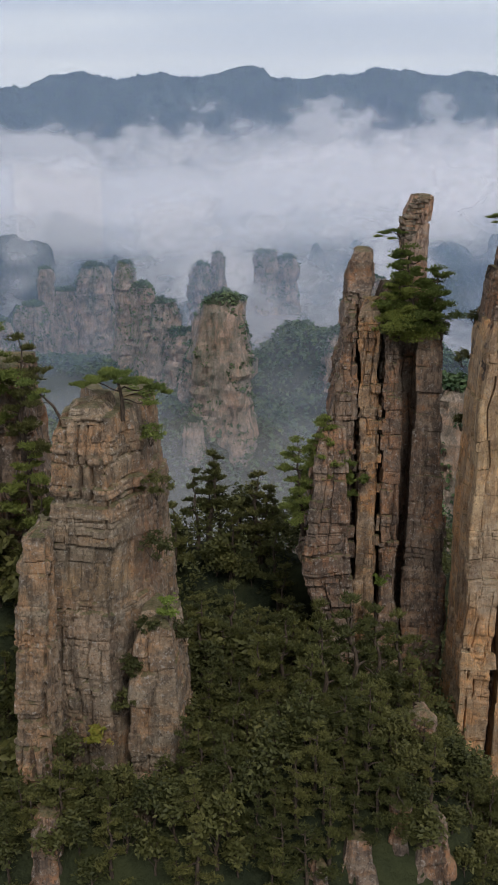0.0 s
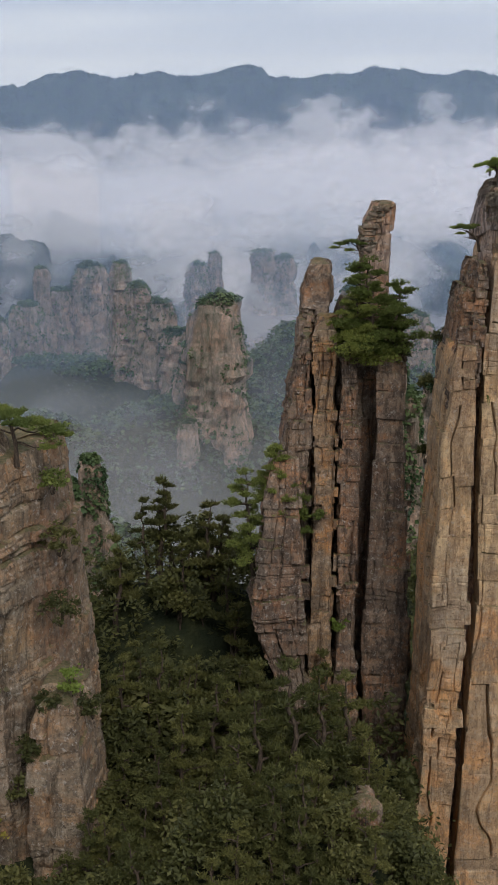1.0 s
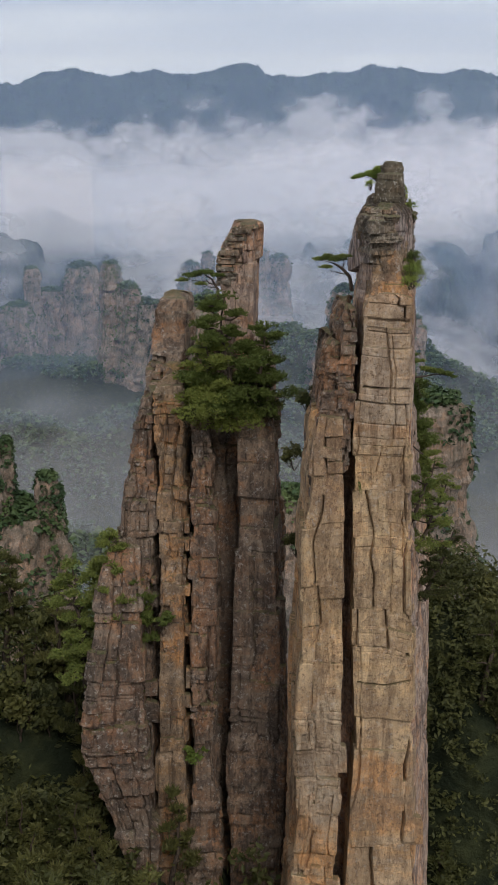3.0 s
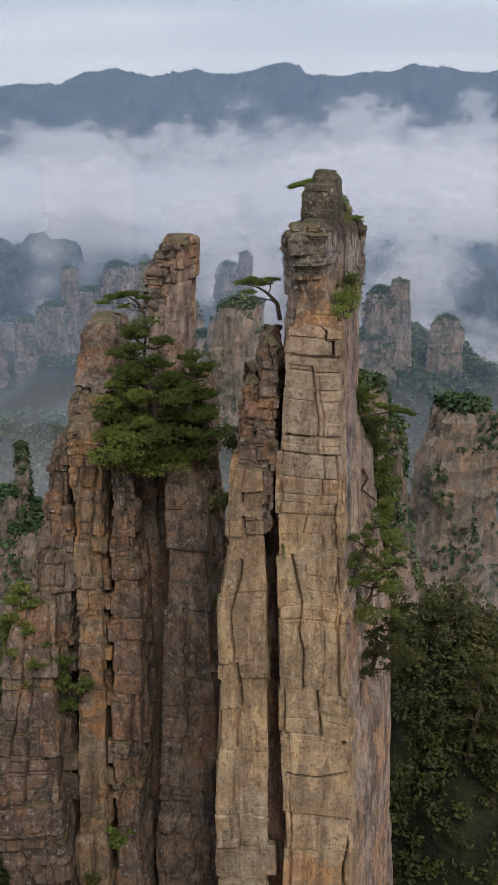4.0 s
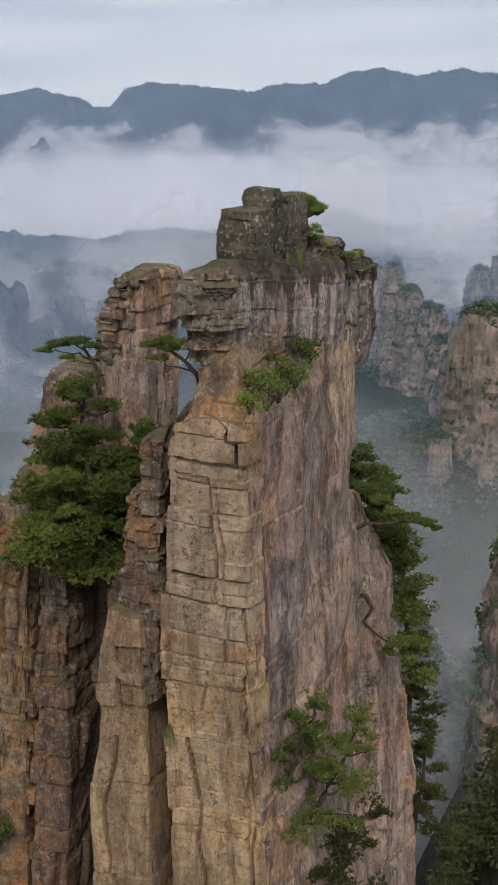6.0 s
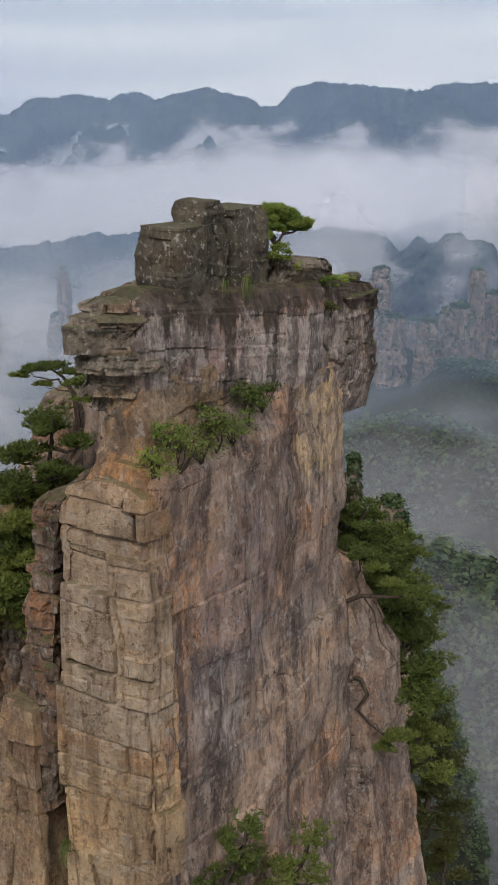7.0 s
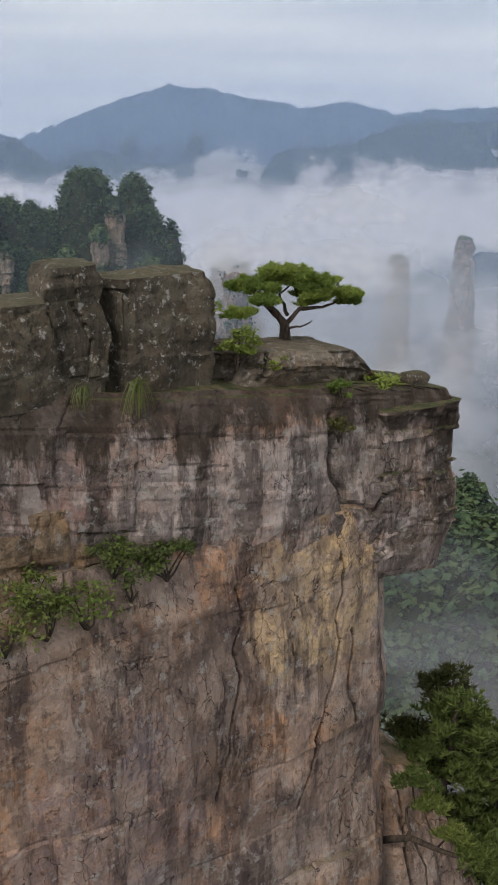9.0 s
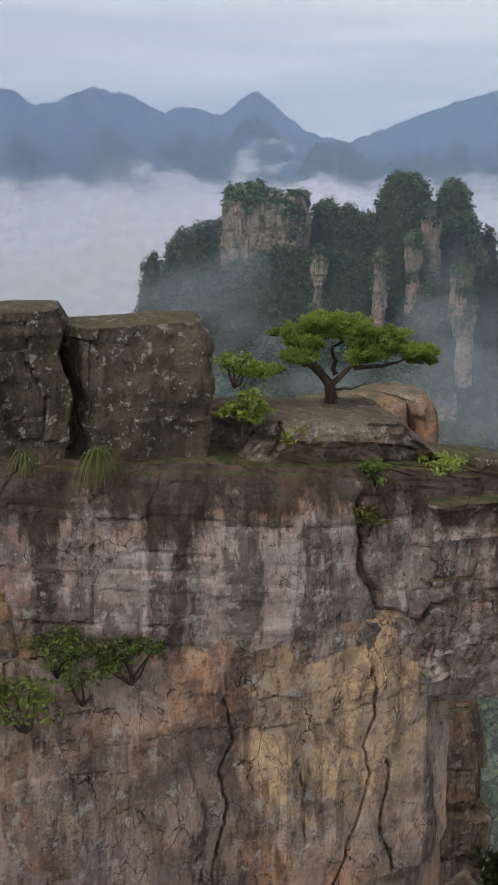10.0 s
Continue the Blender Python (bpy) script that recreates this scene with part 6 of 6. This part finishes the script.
def shrub(base, radius, height, seed, leaf, label, size=0.07, leaves=700, squash=0.6, stems=6, lumps=16):
    """A leafy shrub of several stems."""
    r = np.random.RandomState(seed)
    ob = thing("shrub", label, "shrub", at=base)
    paths, pts = [], []
    for k in range(max(stems, lumps)):
        a = r.uniform(0, 6.28); q = radius * r.uniform(0.2, 0.85)
        c = np.array([math.cos(a) * q, math.sin(a) * q, height * r.uniform(0.35, 0.95)])
        if k < stems:
            paths.append(crooked((0, 0, -0.1), c, 0.02 + 0.01 * radius, 0.008, r, 0.12, 5))
        pts.append(in_ball(r, leaves // lumps, c, radius * r.uniform(0.2, 0.42), squash))
    V, F = tubes(paths, 5)
    part("stem", mesh_of("stem", V, F, True), M_BARK, ob)
    V, F = leaf_quads(np.concatenate(pts), size, r)
    part("foliage", mesh_of("foliage", V, F), leaf, ob)
    return ob


# on the cap and its ledge
shrub((25.05, 96.95, 494.45), 0.45, 0.75, 601, M_LIME, "fresh yellow-green shrub beside a boulder", 0.05, 900)
shrub((25.25, 97.7, 494.25), 0.3, 0.4, 602, M_BRIGHT, "low green shrub at the foot of a slab", 0.045, 400)
shrub((26.0, 98.9, 493.6), 0.35, 0.4, 603, M_BRIGHT, "small green shrub growing out of a cliff edge", 0.045, 450)
shrub((26.1, 98.75, 492.9), 0.3, 0.4, 604, M_LEAF, "small grey-green shrub hanging on a cliff", 0.045, 350)
shrub((25.9, 100.3, 493.6), 0.5, 0.3, 605, M_BRIGHT, "low green shrub on a cap slab", 0.045, 450, 0.4)
shrub((23.3, 97.6, 494.9), 0.4, 0.5, 606, M_BRIGHT, "green shrub behind boulders", 0.05, 400)
for k, (x, y, z, r, h) in enumerate(((24.8, 89.8, 490.1, 0.8, 0.8), (25.0, 90.6, 490.2, 0.85, 1.0), (25.15, 91.5, 490.2, 0.85, 0.9), (25.25, 92.3, 490.3, 0.8, 0.9), (25.35, 93.1, 490.3, 0.75, 0.9), (25.45, 94.0, 490.6, 0.7, 1.0), (25.5, 94.8, 490.8, 0.55, 0.8), (25.15, 92.0, 490.9, 0.6, 0.6), (24.8, 90.4, 490.9, 0.6, 0.6), (25.5, 93.6, 491.2, 0.5, 0.6))):
    shrub((x, y, z), r, h, 610 + k, M_PINE if k % 4 else M_BRIGHT, "green shrub on a rock ledge under an overhang", 0.05, 520)

# trees growing out of the walls
big_pine((25.6, 91.3, 476.6), 3.6, 1.7, 14, 640, "green pine rooted in a rock wall", M_PINE, 0.15, (1.2, -0.4), 0.1, 0.6)
big_pine((26.3, 92.6, 474.4), 4.0, 1.9, 14, 641, "drooping pine on a rock wall", M_PINE, 0.16, (1.6, 0.2), 0.1, 0.6)
big_pine((26.9, 92.8, 471.0), 4.0, 1.8, 14, 642, "dark pine on a rock wall", M_LEAF, 0.16, (1.6, 0.3), 0.1, 0.6)
limb_pine("pine_tree", (26.2, 100.9, 482.4), (
    [((-0.3, 0, -0.2), 0.10), ((0.5, 0.1, 0.25), 0.08), ((1.3, 0.2, 0.3), 0.06), ((2.2, 0.3, 0.45), 0.04), ((2.9, 0.3, 0.35), 0.02)],
    [((0.4, 0.1, 0.25), (0.3, 0.3, 1.6), 0.05), ((1.2, 0.2, 0.3), (1.6, 0.6, 0.9), 0.03), ((0.6, 0.1, 0.2), (2.0, -0.2, -1.9), 0.03)],
    [((2.2, 0.3, 0.6), 0.65), ((2.9, 0.3, 0.45), 0.5), ((1.5, 0.4, 0.75), 0.5), ((0.4, 0.3, 1.7), 0.6), ((0.9, 0.3, 1.3), 0.5), ((3.3, 0.3, 0.25), 0.3)]),
    "pine reaching sideways out of a cliff edge with a dead bough", 643, tuft=0.14, leaf=M_PINE, count=1.4)
limb_pine("pine_tree", (26.6, 101.0, 479.4), (
    [((-0.3, 0, 0.1), 0.09), ((0.25, -0.1, 0.05), 0.08), ((0.5, -0.1, -0.5), 0.07), ((0.15, -0.2, -1.1), 0.06), ((0.7, -0.2, -1.6), 0.05), ((1.4, 0, -2.2), 0.03)],
    [((0.7, -0.2, -1.6), (1.9, 0.1, -2.0), 0.03)],
    [((1.5, 0.0, -2.0), 0.55), ((1.9, 0.1, -1.9), 0.5), ((1.2, 0.0, -2.5), 0.45)]),
    "twisted bare-limbed pine hanging down a cliff", 644, tuft=0.14, count=1.2)
for k, (x, y, z, h) in enumerate(((25.6, 103.4, 482.0, 3.0), (26.4, 104.2, 479.8, 3.4), (27.2, 104.4, 477.4, 3.4), (27.8, 104.8, 474.0, 4.0), (26.2, 105.6, 479.6, 3.8), (28.2, 106.4, 470, 5.0), (28.8, 106.0, 465, 5), (24.6, 104.4, 481.4, 3.6))):
    big_pine((x, y, z), h, 1.8, 13, 650 + k, "green tree on the shoulder behind a spire", M_PINE if k in (0, 4) else (M_PINE if k < 5 else M_LEAF), 0.2, (0.4, 0.2), 0.1)
# shrubs on the flank of the squat spire and among the near rocks
for k, (x, y, z, r, h, mat) in enumerate(((-6.4, 69.0, 479.0, 1.2, 1.4, M_PINE), (-6.0, 68.4, 475.5, 1.2, 1.6, M_LEAF), (-6.0, 67.6, 471.5, 1.3, 1.8, M_LEAF), (-5.2, 65.5, 468.2, 0.9, 1.6, M_BRIGHT), (-6.6, 65.0, 467.4, 0.8, 1.0, M_LEAF), (-7.6, 64.4, 464.5, 0.9, 1.8, M_LEAF), (-8.2, 64.2, 462.0, 1.0, 1.8, M_LEAF), (-9.8, 63.6, 460.0, 0.9, 1.4, M_YELLOW), (-11.4, 63.0, 459.6, 1.2, 1.6, M_LEAF), (-4.2, 66, 466.5, 1.0, 1.4, M_LEAF), (-7.0, 72.0, 480.6, 1.4, 1.6, M_PINE), (12.2, 98.0, 480.2, 0.8, 1.2, M_LEAF), (10.6, 97.6, 466.5, 0.6, 0.8, M_PINE), (17.6, 99.8, 479.8, 0.9, 1.4, M_LEAF), (19.6, 95.5, 482.0, 0.8, 1.4, M_LEAF), (19.0, 96.0, 478.0, 0.9, 1.6, M_LEAF), (19.2, 96.5, 472.0, 1.0, 2.0, M_LEAF), (12.6, 97.0, 456.5, 0.9, 1.2, M_BRIGHT))):
    shrub((x, y, z), r, h, 670 + k, mat, "autumn yellow shrub at the foot of a rock" if mat == M_YELLOW else "green shrub rooted in rock crevices", 0.12, 700)


def grass_tuft(base, length, seed, label, blades=60):
    r = np.random.RandomState(seed)
    ob = thing("grass_tuft", label, "grass", at=base)
    V, F = [], []
    for k in range(blades):
        a = r.uniform(-1.2, 1.2)
        out = np.array([math.cos(a) * 0.35, math.sin(a), 0]) * length * r.uniform(0.3, 0.7)
        side = np.array([-math.sin(a), math.cos(a), 0]) * 0.008
        s = r.normal(0, 0.04, 3)
        p = [s + out * f + np.array([0, 0, length * (0.5 * f - 1.3 * f * f) * r.uniform(0.8, 1.1)]) for f in (0, 0.35, 0.7, 1.0)]
        n0 = len(V)
        for q, w in zip(p, (1, 0.9, 0.6, 0.15)):
            V += [q - side * w, q + side * w]
        F += [(n0 + 2 * i, n0 + 2 * i + 1, n0 + 2 * i + 3, n0 + 2 * i + 2) for i in range(3)]
    part("blade", mesh_of("blade", V, F), M_PINE, ob)
    return ob


grass_tuft((25.15, 94.5, 494.55), 0.75, 701, "long grass tuft hanging over a cap edge")
grass_tuft((25.0, 93.4, 494.6), 0.5, 702, "thin grass tuft on a cap edge", 35)
grass_tuft((22.25, 88.75, 479.6), 0.8, 703, "grass tuft growing in a rock crack", 50)

# a loose flat stone at the edge of the cap
ob = part("loose_stone", rock_mesh("loose_stone", [(493.55, box4(25.75, 26.15, 100.9, 101.4)), (493.75, box4(25.7, 26.2, 100.85, 101.5)), (493.85, box4(25.8, 26.1, 100.95, 101.4))], 0.05, 88, bed=0.2, joint=0.5, amp=0.01, groove=0.01, rough=0.04, dome=0.02, soft_edge=1), M_BOULDER)
tagged(ob, "flat loose stone on the cap edge", "stone")

# masts on the main ridge
for az, el0, h in ((7.45, 1.66, 28), (7.62, 1.66, 20)):
    d = 4235
    x, y, z = d * math.sin(radians(az)), d * math.cos(radians(az)), 500 + d * math.tan(radians(el0))
    V, F = tubes([[(np.array((x, y, z - 8)), 0.9), (np.array((x, y, z + h)), 0.5)]], 5)
    tagged(part("radio_mast", mesh_of("mast", V, F), M_BARK), "thin radio mast on a mountain ridge", "mast", "masts")


# ---- proud blocks on the jointed faces ----
def block_meshes(seed, n=14):
    """A few irregular bevelled plates, one unit wide, deep and high, that many blocks share."""
    r = np.random.RandomState(seed)
    out = []
    for k in range(n):
        c = np.array([(-0.5, -0.5), (0.5, -0.5), (0.5, 0.5), (-0.5, 0.5)]) + r.uniform(-0.09, 0.09, (4, 2))
        cut = r.uniform(0.0, 0.22)
        c = np.concatenate([c[:2], [c[2] - (0, cut)], [c[2] - (cut, 0)], c[3:]])
        V = [(x, 0.5, z) for x, z in c] + [(x, -0.36, z) for x, z in c]
        V += [(x * 0.93, -0.5 + r.uniform(0, 0.12), z * 0.95) for x, z in c]
        m = len(c)
        F = []
        for a in range(m):
            b2 = (a + 1) % m
            F += [(a, b2, m + b2, m + a), (m + a, m + b2, 2 * m + b2, 2 * m + a)]
        F += [(2 * m, 2 * m + 1, 2 * m + 2, 2 * m + 3), (2 * m, 2 * m + 3, 2 * m + 4, 2 * m + 4)]
        me = bpy.data.meshes.new("block")
        me.from_pydata(V, [], [f if len(set(f)) == 4 else tuple(dict.fromkeys(f)) for f in F])
        me.update()
        me.attributes.new("tone", "FLOAT", "POINT").data.foreach_set("value", np.full(len(V), r.uniform(0.05, 0.95), np.float32))
        out.append(me)
    return out


def face_blocks(owner, corners, mat, seed, high=(0.5, 2.4), wide=(0.45, 1.4), share=0.3, proud=(0.0, 0.07)):
    """Blocks over one upright face. corners: rows (z, x0, y0, x1, y1) of the face's two side edges."""
    r = np.random.RandomState(seed)
    shapes = [me.copy() for me in block_meshes(seed, 8)]
    for me in shapes:
        me.materials.append(mat)
    zs = [c[0] for c in corners]
    inv = Matrix.Translation(owner.location).inverted()
    z = zs[0]
    while z < zs[-1] - 0.4:
        h = r.uniform(*high)
        x0, y0, x1, y1 = (float(np.interp(z + h / 2, zs, [c[k] for c in corners])) for k in (1, 2, 3, 4))
        length = math.hypot(x1 - x0, y1 - y0)
        turn = math.atan2(y1 - y0, x1 - x0)
        s = r.uniform(0.02, 0.2)
        while s < length - 0.25:
            w = min(r.uniform(*wide), length - s)
            hh = min(h * r.uniform(0.6, 1.0), zs[-1] - z)
            if r.rand() < share and w > 0.2:
                f = (s + w / 2) / length
                deep = 0.5
                push = deep / 2 - r.uniform(*proud)
                ob = new("rock_block", shapes[r.randint(len(shapes))])
                ob.parent = owner
                ob.matrix_parent_inverse = inv
                ob.matrix_basis = Matrix.Translation((x0 + (x1 - x0) * f - math.sin(turn) * push, y0 + (y1 - y0) * f + math.cos(turn) * push, z + h / 2)) @ Matrix.Rotation(turn, 4, "Z") @ Matrix.Rotation(r.normal(0, 0.03), 4, "Y") @ Matrix.Diagonal((w * 0.97, deep, hh * 0.97, 1))
            s += w
        z += h


face_blocks(PILLAR, [(452, 22.2, 88.35, 27.0, 88.4), (463, 22.8, 88.8, 26.7, 88.9), (473, 22.25, 89.0, 25.55, 89.1), (481, 21.9, 89.1, 24.9, 89.1), (489.4, 22.4, 89.2, 24.7, 89.2)], M_ROCK, 801, (1.0, 3.4), (0.7, 1.7), 0.22)
face_blocks(PILLAR, [(452, 18.6, 88.85, 21.9, 88.45), (466, 19.0, 89.1, 22.25, 88.6), (476, 19.3, 89.1, 21.45, 88.7), (482.6, 19.75, 89.2, 21.25, 88.9)], M_ROCK, 802, (0.8, 2.8), (0.5, 1.3), 0.22)
face_blocks(PILLAR, [(481, 20.75, 89.25, 21.7, 89.15), (488.6, 21.15, 89.45, 22.05, 89.35)], M_BROWN, 803, (0.3, 0.9), (0.3, 0.7))
for rows, mat, seed in (([(457, 10.0, 97.2, 12.3, 97.0), (472, 10.4, 98.7, 12.25, 98.5), (482.2, 10.3, 100.2, 11.9, 100.0)], M_ORANGE, 811), ([(457, 12.3, 97.0, 14.0, 97.2), (473, 12.5, 98.6, 13.8, 98.8), (480.6, 12.5, 100.0, 13.5, 100.2)], M_BROWN, 812),
                        ([(457, 15.8, 98.4, 18.9, 98.2), (474, 16.0, 99.6, 18.5, 99.6), (479.6, 15.8, 100.4, 18.0, 100.5)], M_BROWN, 813), ([(458, 8.2, 98.0, 10.1, 97.8), (472, 7.9, 99.3, 10.0, 99.0), (481, 9.0, 100.3, 9.9, 100.1)], M_BROWN, 814)):
    face_blocks(CLEFT, rows, mat, seed, (0.5, 2.0), (0.35, 1.1), 0.28)
for rows, seed in (([(460, -12.9, 64.85, -9.3, 64.6), (472, -12.5, 65.3, -8.8, 64.9), (481.2, -11.7, 65.8, -8.8, 65.5)], 821), ([(461, -14.7, 62.0, -12.6, 61.8), (474.6, -13.7, 62.6, -12.3, 62.4)], 822)):
    face_blocks(SQUAT, rows, M_SQUAT, seed, (0.5, 2.0), (0.4, 1.2), 0.28)
